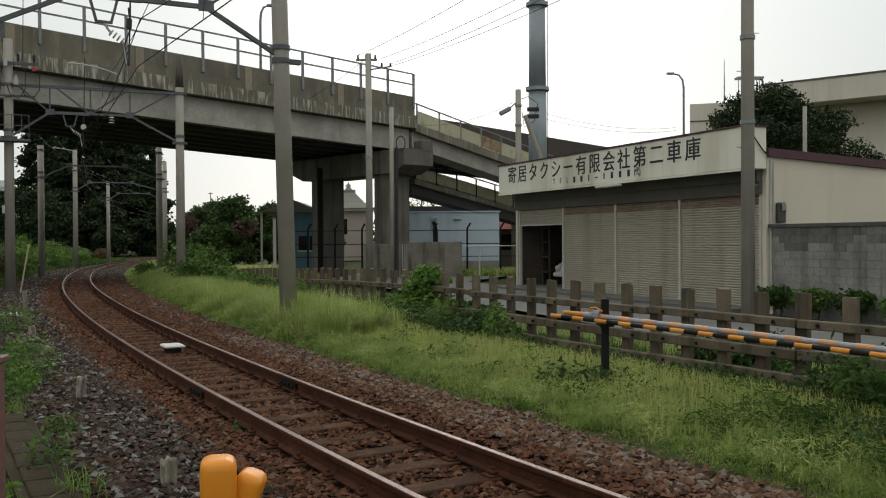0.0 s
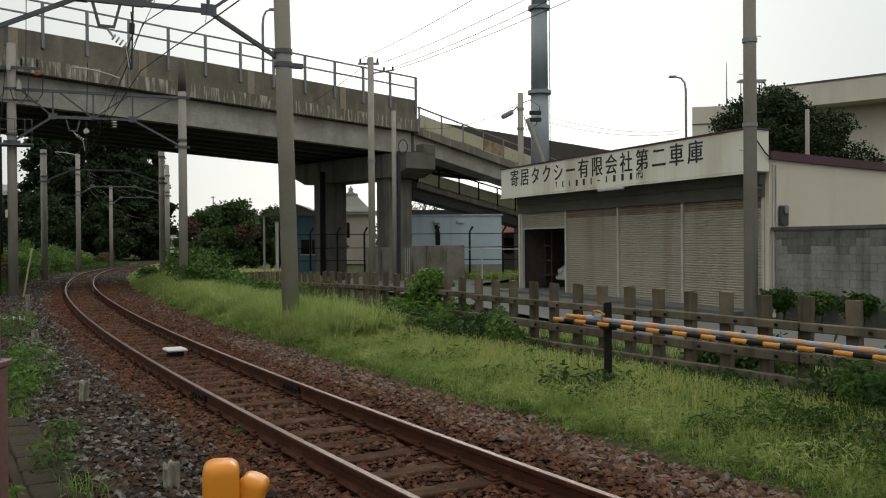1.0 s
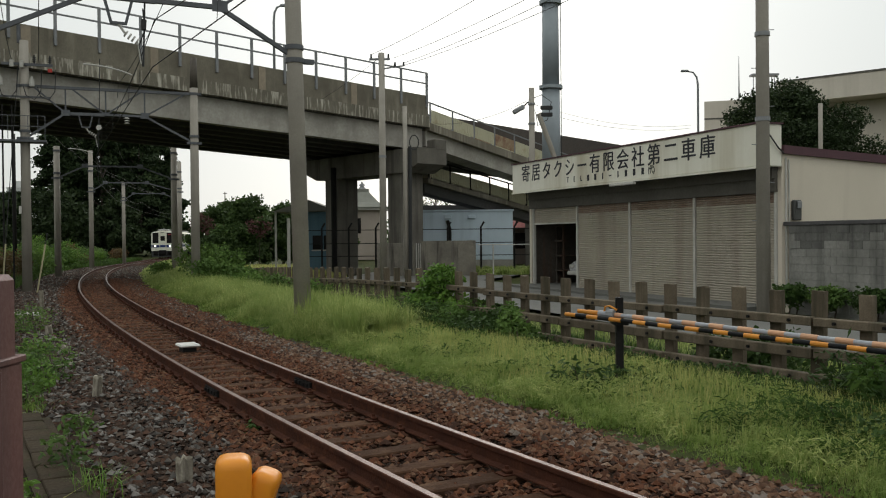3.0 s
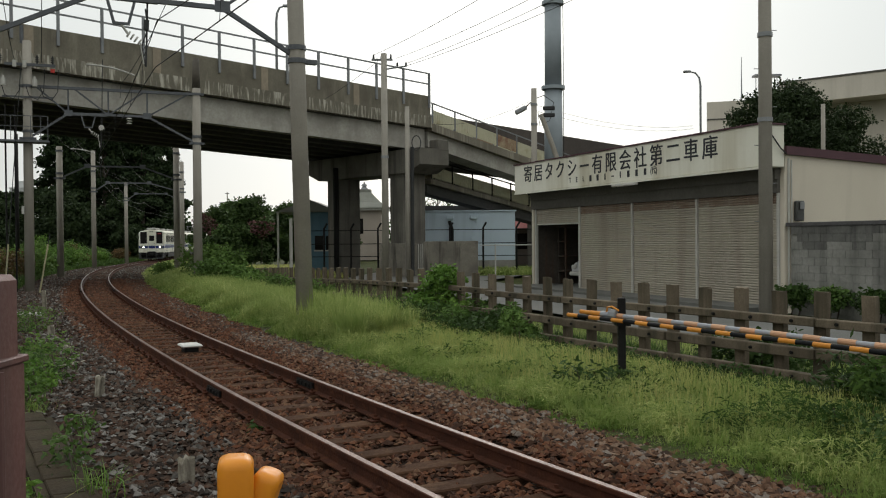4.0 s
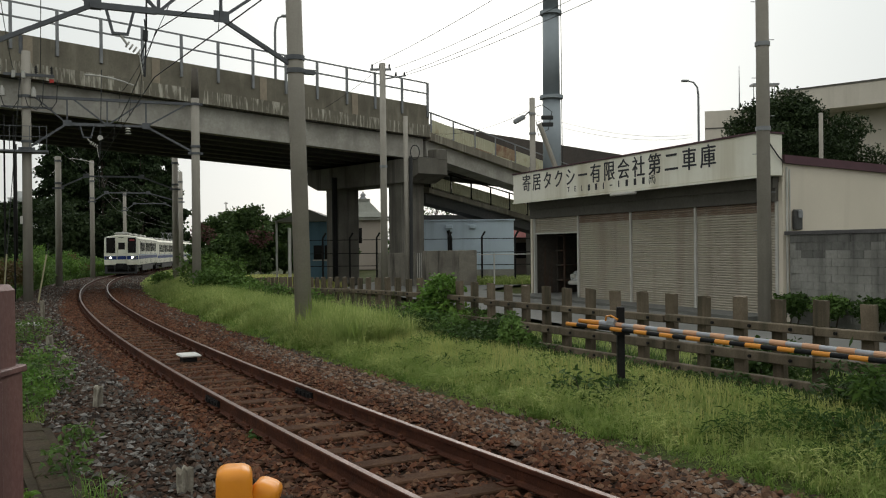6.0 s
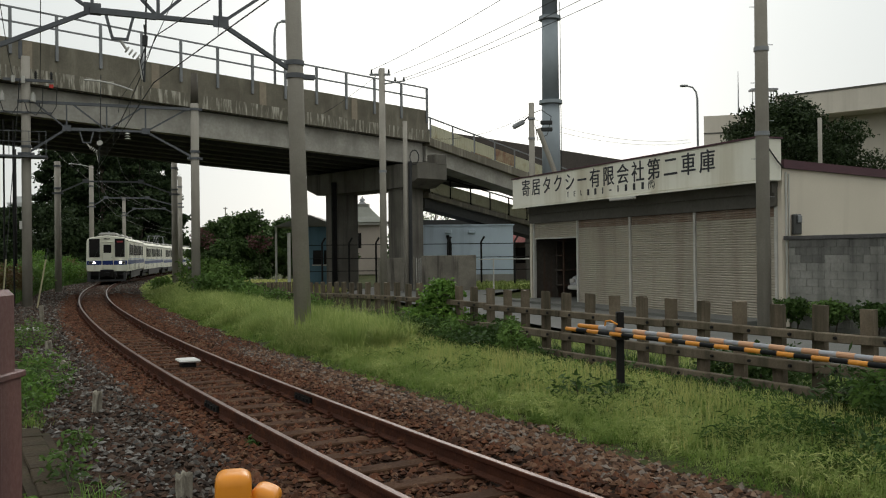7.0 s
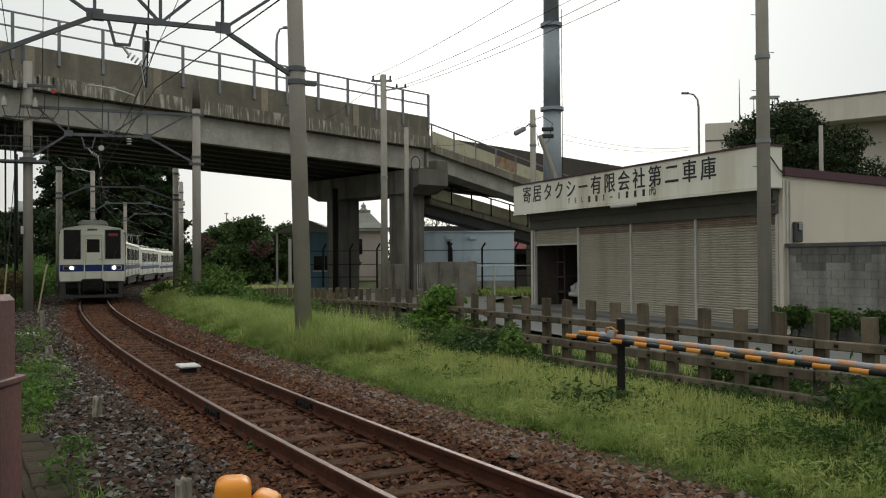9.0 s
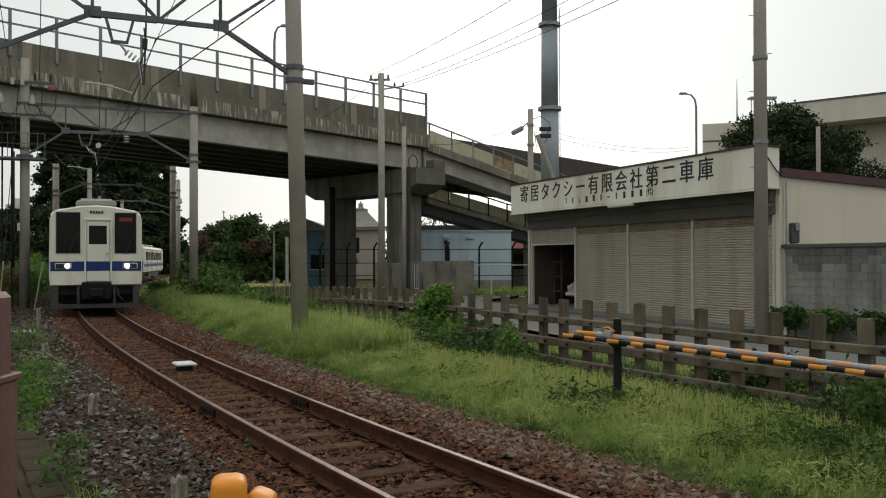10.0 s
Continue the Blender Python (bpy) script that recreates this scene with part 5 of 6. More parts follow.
# white car parked inside the open bay
CAR = plain("white_car_paint", (0.62, 0.62, 0.62), 0.25)
taxi = group_of("parked_car", GM @ pose(4.7, 3.0, 0), label="white car parked in the dark garage bay", category="car")
bm = bmesh.new()
prof = [(-2.1, 0.35), (-2.15, 0.7), (-1.9, 0.92), (-0.9, 1.0), (-0.3, 1.42), (1.1, 1.45), (1.7, 1.02), (2.1, 0.95), (2.15, 0.4)]
L, R = [bm.verts.new((-0.82, y, z)) for y, z in prof], [bm.verts.new((0.82, y, z)) for y, z in prof]
bm.faces.new(L), bm.faces.new(R[::-1])
for k in range(9):
    bm.faces.new((L[k], R[k], R[(k + 1) % 9], L[(k + 1) % 9]))
bmesh.ops.recalc_face_normals(bm, faces=bm.faces)
bmesh.ops.bevel(bm, geom=list(bm.edges), offset=0.06, segments=2, affect="EDGES")
part("body", bm, CAR, taxi, smooth=True)
part("windscreen", boxed(-0.68, 0.68, -0.02, 0.02, 0, 0.55, Matrix.Translation((0, -0.88, 1.0)) @ Matrix.Rotation(radians(-55), 4, "X")), DARK_GLASS, taxi)
for x in (-0.75, 0.75):
    for y in (-1.35, 1.35):
        w = part("wheel", piped([(x - 0.09, y, 0.3), (x + 0.09, y, 0.3)], 0.3, 18), UNDER, taxi)
        part("rim", piped([(x - 0.1, y, 0.3), (x + 0.1, y, 0.3)], 0.18, 14), STEEL, w)
    part("headlight", boxed(x * 0.75 - 0.16, x * 0.75 + 0.16, -2.19, -2.1, 0.62, 0.78, bevel=0.03), TRIM_PALE, taxi)
part("bumper", boxed(-0.8, 0.8, -2.24, -2.1, 0.36, 0.52, bevel=0.04), TRIM_PALE, taxi)
shelf = group_of("storage_rack", GM @ pose(6.6, 4.5, 0), label="rusty storage rack along the garage wall", category="rack")
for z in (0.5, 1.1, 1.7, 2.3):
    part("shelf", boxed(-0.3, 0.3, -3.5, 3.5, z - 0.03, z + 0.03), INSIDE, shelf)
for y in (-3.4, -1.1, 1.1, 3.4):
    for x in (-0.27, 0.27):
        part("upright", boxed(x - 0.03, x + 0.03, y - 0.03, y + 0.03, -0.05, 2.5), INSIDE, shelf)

pole("slim_pole", -28.2, 60, 9.0, 0.11, DARK_STEEL, "slim dark steel pole beside the railway", "pole")
FLAT_WALL = surface("pale_flats_render", (0.55, 0.55, 0.54), (0.47, 0.47, 0.46), (0.38, 0.38, 0.37), rough=0.8, coarse=0.2, fine=4, streak=0.5)
flats = group_of("apartment_building", Matrix.Translation((-143.5, 300, 0)), label="distant pale apartment building with balconies", category="apartment building")
part("wall", boxed(0, 9, 0, 10, -0.2, 19.6), FLAT_WALL, flats)
part("roof", boxed(-0.2, 9.2, -0.2, 10.2, 19.602, 20.0), FLAT_WALL, flats)
part("stair_head", boxed(1.0, 4.0, 3, 6, 20.0, 22.2), FLAT_WALL, flats)
for k in range(6):
    z = 1.5 + 3.0 * k
    bal = part("balcony", boxed(0.2, 8.8, -1.4, -0.002, z - 0.2, z + 1.0), FLAT_WALL, flats, "pale balcony front")
    part("rail", boxed(0.15, 8.85, -1.45, -1.4, z + 1.0, z + 1.1), DARK_STEEL, bal)
    for q in range(3):
        part("window", boxed(0.7 + 2.8 * q, 2.6 + 2.8 * q, -0.06, -0.003, z + 0.1, z + 2.1), DARK_GLASS, flats)

# ---- plants ----
GRASS = leafy("summer_grass", (0.20, 0.275, 0.068), (0.53, 0.55, 0.22), (0.22, 0.29, 0.08), 0.7, 0.5, 1.6)
EDGE_GRASS = leafy("low_edge_grass", (0.17, 0.26, 0.055), (0.30, 0.36, 0.10), (0.12, 0.19, 0.04), 0.7, 0.45, 2.0)
DARK_GRASS = leafy("dark_weed_grass", (0.05, 0.10, 0.022), (0.11, 0.17, 0.037), (0.035, 0.07, 0.016), 0.7, 0.4, 2.0)
SEED = leafy("pale_seed_heads", (0.40, 0.40, 0.13), (0.48, 0.45, 0.18), (0.36, 0.38, 0.12), 0.7, 0.45)
WEED = leafy("dark_weed_leaves", (0.042, 0.08, 0.02), (0.07, 0.12, 0.03), (0.034, 0.06, 0.017))
VINE = leafy("bright_vine_leaves", (0.09, 0.18, 0.03), (0.17, 0.27, 0.05), (0.07, 0.14, 0.026))
SHRUB = leafy("shrub_leaves", (0.09, 0.165, 0.035), (0.155, 0.235, 0.058), (0.068, 0.118, 0.03))
CEDAR = leafy("dark_cedar_foliage", (0.018, 0.032, 0.014), (0.05, 0.072, 0.026), (0.022, 0.036, 0.015), 0.7, 0.15, 0.35)
BROADLEAF = leafy("broad_tree_leaves", (0.045, 0.082, 0.024), (0.085, 0.13, 0.037), (0.038, 0.062, 0.02), 0.6, 0.2)
# Broad leaves at half tone: shade and backlight are put into this colour.
SHADED_LEAF = leafy("shaded_tree_leaves", (0.022, 0.037, 0.014), (0.042, 0.06, 0.022), (0.02, 0.032, 0.012), 0.6, 0.15)
BLOSSOM = leafy("dull_pink_blossom", (0.15, 0.07, 0.07), (0.20, 0.11, 0.10), (0.12, 0.06, 0.055))
RUSTY_WEED = leafy("rusty_dry_weeds", (0.11, 0.055, 0.025), (0.15, 0.085, 0.04), (0.085, 0.07, 0.025))
BARK = surface("brown_bark", (0.10, 0.08, 0.06), (0.055, 0.045, 0.035), rough=0.95, coarse=2, fine=25, bump=0.5, streak=5)
STONE_EDGE = islands("brown_ballast_stone", [(0.16, 0.085, 0.05), (0.08, 0.043, 0.027), (0.23, 0.155, 0.11), (0.13, 0.072, 0.045), (0.05, 0.032, 0.024), (0.20, 0.165, 0.14), (0.17, 0.09, 0.054)])
rng = np.random.default_rng(7)


def quads(name, V, mat, parent=None, label=""):
    n = len(V)
    me = bpy.data.meshes.new(name)
    me.from_pydata(V.reshape(-1, 3).tolist(), [], np.arange(n * 4).reshape(n, 4).tolist())
    me.materials.append(mat)
    ob = new(name, me)
    if parent:
        ob.parent = parent
    return tagged(ob, label)


def leaf_quads(P, size, droop=0.3, slim=0.36):
    """One small folded leaf at each point."""
    n = len(P)
    a = rng.normal(size=(n, 3))
    a[:, 2] = a[:, 2] * 0.6 - droop
    a /= np.linalg.norm(a, axis=1)[:, None]
    b = np.cross(a, rng.normal(size=(n, 3)))
    b /= np.linalg.norm(b, axis=1)[:, None] + 1e-9
    L = size * rng.uniform(0.6, 1.4, n)[:, None]
    tip, side = a * L, b * L * slim
    return np.stack([P, P + tip * 0.5 + side, P + tip, P + tip * 0.5 - side], 1)


def in_clump(centre, radii, n, hollow=0.45):
    d = rng.normal(size=(n, 3))
    d /= np.linalg.norm(d, axis=1)[:, None]
    r = rng.uniform(hollow, 1.0, n) ** 0.6
    lump = 1 + 0.22 * np.sin(d[:, 0] * 5 + centre[0]) * np.sin(d[:, 1] * 6 + centre[1]) + 0.15 * np.sin(d[:, 2] * 9 + centre[0])
    return np.array(centre) + d * (r * lump)[:, None] * np.array(radii)


def line_points(s, o, z):
    """Many points by the line at once."""
    k = np.clip(s / 0.25 + LINE_ZERO, 0, len(LINE) - 2)
    t = np.array(LINE)[k.astype(int)]
    return np.stack([t[:, 0] + np.cos(t[:, 2]) * o - np.sin(t[:, 2]) * (s % 0.25), t[:, 1] + np.sin(t[:, 2]) * o + np.cos(t[:, 2]) * (s % 0.25), z + fall(s)], 1)


def blades(name, base, height, width, mat, label, lean=1.0):
    """Grass: each blade a bent tapering strip."""
    n = len(base)
    az = rng.uniform(0, 2 * math.pi, n)
    d = np.stack([np.cos(az), np.sin(az), np.zeros(n)], 1)
    w = np.stack([-np.sin(az), np.cos(az), np.zeros(n)], 1) * width[:, None]
    up = np.zeros((n, 3))
    up[:, 2] = 1
    h = height[:, None]
    k = rng.uniform(0.1, 1.0, n)[:, None] * lean
    p1 = base + up * h * 0.55 + d * h * k * 0.3
    p2 = base + up * h * (1 - 0.4 * k) + d * h * k * 1.3
    V = np.stack([base - w, base + w, p1 + w * 0.75, p1 - w * 0.75, p2], 1)
    i = np.arange(n)[:, None] * 5
    faces = (i + np.array([[0, 1, 2, 3]])).tolist() + (i + np.array([[3, 2, 4]])).tolist()
    me = bpy.data.meshes.new(name)
    me.from_pydata(V.reshape(-1, 3).tolist(), [], faces)
    me.materials.append(mat)
    return tagged(new(name, me), label, "grass", kind="stuff")


def verge_zs(o):
    return -0.12 + 0.2 * np.clip((o - 2.2) / 1.6, 0, 1) - 0.16 * np.clip((o - 4.5) / 0.8, 0, 1)


def tufts(name, s0, s1, o0, o1, n, each, tall, wide, mat, label):
    """Grass in tufts: blades fan outwards from common roots."""
    s, o = rng.uniform(s0, s1, n), rng.uniform(o0, o1, n)
    edge = 0.2 * np.sin(s * 1.7) + 0.12 * np.sin(s * 4.1 + 1)
    o = np.maximum(o, o0 + edge)
    root = line_points(s, o, verge_zs(o) - 0.02)
    size = tall * rng.uniform(0.55, 1.25, n) * np.clip(0.45 + (o - o0) / 0.8, 0.45, 1)
    root, size = np.repeat(root, each, 0), np.repeat(size, each)
    m = n * each
    az = rng.uniform(0, 2 * math.pi, m)
    d = np.stack([np.cos(az), np.sin(az), np.zeros(m)], 1)
    sp = rng.uniform(0.05, 1.0, m)[:, None]
    h = (size * rng.uniform(0.5, 1.1, m))[:, None]
    root = root + d * 0.06 * sp
    up = np.array([[0, 0, 1.0]])
    w = np.stack([-np.sin(az), np.cos(az), np.zeros(m)], 1) * (wide * rng.uniform(0.6, 1.4, m))[:, None]
    p1 = root + up * h * (0.6 - 0.15 * sp) + d * h * sp * 0.4
    p2 = root + up * h * (1.0 - 0.72 * sp) + d * h * sp * 1.25
    V = np.stack([root - w, root + w, p1 + w * 0.8, p1 - w * 0.8, p2], 1)
    i = np.arange(m)[:, None] * 5
    me = bpy.data.meshes.new(name)
    me.from_pydata(V.reshape(-1, 3).tolist(), [], (i + np.array([[0, 1, 2, 3]])).tolist() + (i + np.array([[3, 2, 4]])).tolist())
    me.materials.append(mat)
    return tagged(new(name, me), label, "grass", kind="stuff")


def grass_field(s0, s1, o0, o1, n, tall, wide, power=1.0):
    s = s0 + (s1 - s0) * rng.uniform(0, 1, n) ** power
    edge = 0.25 * np.sin(s * 1.7) + 0.18 * np.sin(s * 4.1 + 1)
    o = o0 + edge + (o1 - o0 - edge) * rng.uniform(0, 1, n)
    tuft = 0.5 + 0.5 * np.sin(s * 3.1 + np.sin(o * 4.0) * 2) * np.sin(o * 3.7 + s)
    h = tall * (0.45 + 0.35 * tuft + 0.45 * rng.uniform(0, 1, n)) * np.clip(0.35 + (o - o0 - edge) / 0.9, 0.35, 1)
    return line_points(s, o, verge_zs(o) - 0.02), h, np.full(n, wide) * rng.uniform(0.6, 1.3, n)


tufts("grass", -5, 12, 2.5, 4.55, 3600, 22, 0.27, 0.0038, GRASS, "tangled yellow-green summer grass on the verge")
tufts("grass", -5, 12, 2.25, 3.3, 1500, 18, 0.2, 0.004, EDGE_GRASS, "low green weeds at the ballast edge")
tufts("dark_grass", -5, 12, 3.9, 5.65, 2300, 20, 0.25, 0.006, DARK_GRASS, "dark tangled grass at the foot of the fence")
blades("dark_grass", *grass_field(12, 36, 4.6, 5.7, 12000, 0.28, 0.01), DARK_GRASS, "dark tangled grass at the foot of the fence")
blades("dark_grass", *grass_field(12, 44, 2.2, 3.0, 14000, 0.25, 0.01), EDGE_GRASS, "low green weeds at the ballast edge")
blades("grass", *grass_field(12, 44, 2.6, 5.2, 70000, 0.6, 0.007), GRASS, "tall yellow-green summer grass on the verge")
blades("dark_grass", *grass_field(-5, 34, 5.9, 6.9, 16000, 0.3, 0.008), DARK_GRASS, "dark rough grass behind the concrete fence")
blades("grass", *grass_field(-5, 34, 6.9, 8.2, 8000, 0.25, 0.007), GRASS, "pale rough grass along the lane")
blades("grass", *grass_field(44, 90, 2.6, 5.0, 12000, 0.5, 0.02), GRASS, "grass strip along the far track")
tufts("tall_grass", 11.5, 15.4, 2.7, 4.3, 420, 20, 0.85, 0.007, GRASS, "tall summer grass round the foot of the mast")
b, h, w = grass_field(-3, 40, 3.0, 4.9, 26000, 0.26, 0.0032)
blades("seed_heads", b + np.array([0, 0, 0.1]), h * 0.85, w * 1.1, SEED, "pale grass seed heads over the verge", 0.5)
# sparse grass beside the ballast
n = 16000
s, o = rng.uniform(36, 120, n), -3.0 - 7.0 * rng.uniform(0, 1, n) ** 1.4
blades("dark_grass", line_points(s, o, np.full(n, -0.16)), 0.75 * rng.uniform(0.3, 1, n), np.full(n, 0.02), DARK_GRASS, "tall weedy grass beside the far track")
n = 9000
s, o = rng.uniform(14, 60, n), -5.0 - 5.0 * rng.uniform(0, 1, n) ** 1.5
blades("grass", line_points(s, o, np.full(n, -0.15)), 0.55 * rng.uniform(0.3, 1, n), np.full(n, 0.012), GRASS, "weedy grass beside the ballast")
# lawn beyond the fence
n = 14000
b = np.stack([rng.uniform(-14, -5, n), rng.uniform(48, 70, n), np.full(n, -0.2)], 1)
b[:, 0] -= (b[:, 1] - 48) * 0.22
blades("lawn", b, 0.3 * rng.uniform(0.5, 1, n), np.full(n, 0.03), SEED, "pale mown lawn behind the fence")
n = 9000
b = np.stack([rng.uniform(1.6, 9, n), rng.uniform(47.5, 53.8, n), np.full(n, -0.1)], 1)
blades("lawn", b, 0.45 * rng.uniform(0.4, 1, n), np.full(n, 0.02), GRASS, "green grass before the metal shed")


def plant(name, clumps, leaf, mat, label, category, stems=True, group="", slim=0.36):
    """A leafy plant: stems from the ground and clumps of single leaves. clumps: (centre, radii, leaves)."""
    g = group_of(name, label=label, category=category, group=group)
    quads("foliage", np.concatenate([leaf_quads(in_clump(c, r, n), leaf, slim=slim) for c, r, n in clumps]), mat, g)
    if stems:
        for c, r, n in clumps:
            bm = bmesh.new()
            foot = Vector((c[0] * 0.85 + clumps[0][0][0] * 0.15, c[1] * 0.85 + clumps[0][0][1] * 0.15, -0.2))
            tube(bm, [foot, Vector(c).lerp(foot, 0.45) + Vector((0.05, 0, 0)), Vector(c) + Vector((0, 0, r[2] * 0.5))], 0.02 + 0.01 * r[2], 5, 0.008)
            part("stem", bm, BARK, g)
    return g


def tangle(s0, s1, o0, o1, n, low, high, size, slim, mat, label):
    """Slim grass leaves lying every way in the sward."""
    s, o = rng.uniform(s0, s1, n), rng.uniform(o0, o1, n)
    z = verge_zs(o) + rng.uniform(low, high, n) * (0.55 + 0.45 * np.sin(s * 3.1 + np.sin(o * 4.0) * 2))
    P = line_points(s, o, np.maximum(z, verge_zs(o)))
    a = rng.normal(size=(n, 3))
    a[:, 2] *= 0.55
    a /= np.linalg.norm(a, axis=1)[:, None]
    b = np.cross(a, rng.normal(size=(n, 3)))
    b /= np.linalg.norm(b, axis=1)[:, None] + 1e-9
    L = size * rng.uniform(0.5, 1.4, n)[:, None]
    V = np.stack([P, P + a * L * 0.5 + b * L * slim, P + a * L - np.array([[0, 0, 0.2]]) * L, P + a * L * 0.5 - b * L * slim], 1)
    return tagged(quads("grass", V, mat), label, "grass", kind="stuff")


tangle(-5, 13, 2.55, 4.6, 52000, 0.05, 0.24, 0.09, 0.055, GRASS, "tangled yellow-green grass leaves on the verge")
tangle(-5, 2.5, 2.9, 4.8, 22000, 0.05, 0.3, 0.1, 0.07, DARK_GRASS, "dark green leaves in the verge grass")
tangle(-5, 13, 3.0, 5.5, 16000, 0.02, 0.22, 0.11, 0.09, DARK_GRASS, "dark tangled leaves in the verge grass")
# broad weeds in patches between the sward and the fence
rnd = random.Random(23)
for k in range(26):
    s = -4.2 + 0.6 * k + rnd.uniform(-0.3, 0.3)
    o = rnd.uniform(4.35, 5.35) - (0.7 if k % 6 == 0 else 0)
    c = on_line(s, o)
    h = rnd.uniform(0.07, 0.17)
    cl = [((c.x + rnd.uniform(-0.4, 0.4), c.y + rnd.uniform(-0.4, 0.4), h * rnd.uniform(0.5, 1.2) - 0.02), (rnd.uniform(0.25, 0.5), rnd.uniform(0.25, 0.5), h), 380) for j in range(3)]
    plant("weed", cl, 0.05, VINE if k % 4 == 0 else WEED, "dark green broad weeds along the grass verge", "weed", group="weeds along the fence")
for k in range(9):
    c = on_line(-4.4 + 0.75 * k + rnd.uniform(-0.2, 0.2), rnd.uniform(3.3, 4.4))
    h = rnd.uniform(0.08, 0.15)
    plant("weed", [((c.x + rnd.uniform(-0.35, 0.35), c.y + rnd.uniform(-0.35, 0.35), 0.16 + h * rnd.uniform(0.5, 1.0)), (rnd.uniform(0.2, 0.4), rnd.uniform(0.2, 0.4), h), 260) for j in range(3)], 0.045, WEED if k % 2 else DARK_GRASS, "dark green broad weeds along the grass verge", "weed", group="weeds along the fence")
# tall slim-leaved weeds heaped against the fence, lower before the middle of it
rnd = random.Random(31)
for k in range(44):
    s = -4.6 + 0.4 * k + rnd.uniform(-0.25, 0.25)
    o = rnd.uniform(4.5, 5.5) - (0.5 if s < 3 and k % 3 == 0 else 0)
    c = on_line(s, o)
    h = rnd.uniform(0.2, 0.36) * (1.2 if s > 8.7 or s < 3 else 0.2)
    cl = [((c.x + rnd.uniform(-0.3, 0.3), c.y + rnd.uniform(-0.3, 0.3), h * rnd.uniform(0.4, 1.2) - (0.0 if h > 0.1 else 0.05)), (rnd.uniform(0.14, 0.34), rnd.uniform(0.14, 0.34), h * rnd.uniform(0.5, 1.0)), 330) for j in range(4)]
    plant("weed", cl, 0.095, (WEED, DARK_GRASS, WEED, WEED, SHRUB)[k % 5], "dark green slim-leaved weeds heaped against the fence", "weed", group="weeds along the fence", slim=0.15)
plant("weed", [((2.05, 10.75, 0.12), (0.35, 0.22, 0.22), 380), ((2.4, 10.6, 0.05), (0.3, 0.22, 0.18), 260), ((1.6, 11.1, 0.12), (0.35, 0.22, 0.26), 280)], 0.09, WEED, "dark green weeds round the foot of the rest post", "weed", group="weeds along the fence", slim=0.18)
# low dark weeds under the bottom rail
for k in range(40):
    c = on_line(2.4 + 0.18 * k, rnd.uniform(4.15, 5.5))
    cl = [((c.x + rnd.uniform(-0.25, 0.25), c.y + rnd.uniform(-0.25, 0.25), 0.06 - 0.05 * (k % 2)), (rnd.uniform(0.18, 0.3), rnd.uniform(0.18, 0.3), rnd.uniform(0.06, 0.12)), 300) for j in range(3)]
    plant("weed", cl, 0.08, WEED, "low dark green weeds under the fence rail", "weed", group="weeds along the fence", slim=0.2)
# weeds that creep up the fence
rnd = random.Random(11)
for k in range(17):
    s = -3.5 + 1.35 * k + rnd.uniform(-0.5, 0.5)
    o = FENCE_OFF - 0.45 + rnd.uniform(-0.35, 0.2)
    c = on_line(s, o)
    h = rnd.uniform(0.2, 0.34) * (0.95 if k > 9 else 0.28)
    if k > 9 and k % 2:
        continue
    cl = [((c.x + rnd.uniform(-0.5, 0.5), c.y + rnd.uniform(-0.5, 0.5), (0.05 if k > 9 else -0.04) + h * rnd.uniform(0.6, 1.1)), (rnd.uniform(0.3, 0.55), rnd.uniform(0.3, 0.55), h), 420 if k > 9 else 260) for j in range(4)]
    plant("weed", cl, 0.075 if k > 9 else 0.055, WEED, "dark green weeds climbing the foot of the fence", "weed", group="weeds along the fence")
for k in range(7):
    c = on_line(-3 + 1.5 * k + rnd.uniform(-0.6, 0.6), FENCE_OFF + 0.7 + rnd.uniform(0, 0.8))
    plant("weed", [((c.x + rnd.uniform(-0.4, 0.4), c.y + rnd.uniform(-0.4, 0.4), 0.2), (0.5, 0.5, 0.32), 380) for j in range(3)], 0.08, WEED, "dark green weeds behind the fence", "weed", group="weeds along the fence")
# the vine heaped over the fence
c = on_line(13.1, FENCE_OFF - 0.1)
plant("vine", [((c.x, c.y, 0.98), (0.42, 0.42, 0.3), 1500), ((c.x - 0.15, c.y - 0.2, 0.55), (0.5, 0.45, 0.4), 1300), ((c.x + 0.35, c.y - 0.5, 0.35), (0.55, 0.5, 0.3), 900), ((c.x - 0.5, c.y + 0.1, 0.4), (0.5, 0.45, 0.35), 800)],
      0.085, VINE, "bright green vine heaped over the concrete fence", "vine")
# shrubs at the far end of the fence and round the masts
for s, o, r, h, n in ((33.5, 4.6, 1.0, 0.75, 2600), (35.5, 4.9, 1.1, 0.95, 3000), (38.5, 4.6, 1.3, 1.05, 3000), (31, 5.0, 0.7, 0.6, 1400), (24, 5.2, 0.6, 0.5, 1100), (27.5, 5.1, 0.6, 0.55, 1100), (20.5, 5.2, 0.55, 0.5, 1000), (46, 3.3, 0.7, 0.5, 900)):
    c = on_line(s, o)
    cl = [((c.x + rnd.uniform(-0.5, 0.5) * r, c.y + rnd.uniform(-0.6, 0.6) * r, h * rnd.uniform(0.55, 1.0)), (r * 0.7, r * 0.7, h * 0.75), n // 3) for j in range(3)]
    plant("shrub", cl, 0.13 if s > 30 else 0.09, SHRUB, "wild green shrub overgrowing the fence end", "shrub", group="shrubs along the verge")
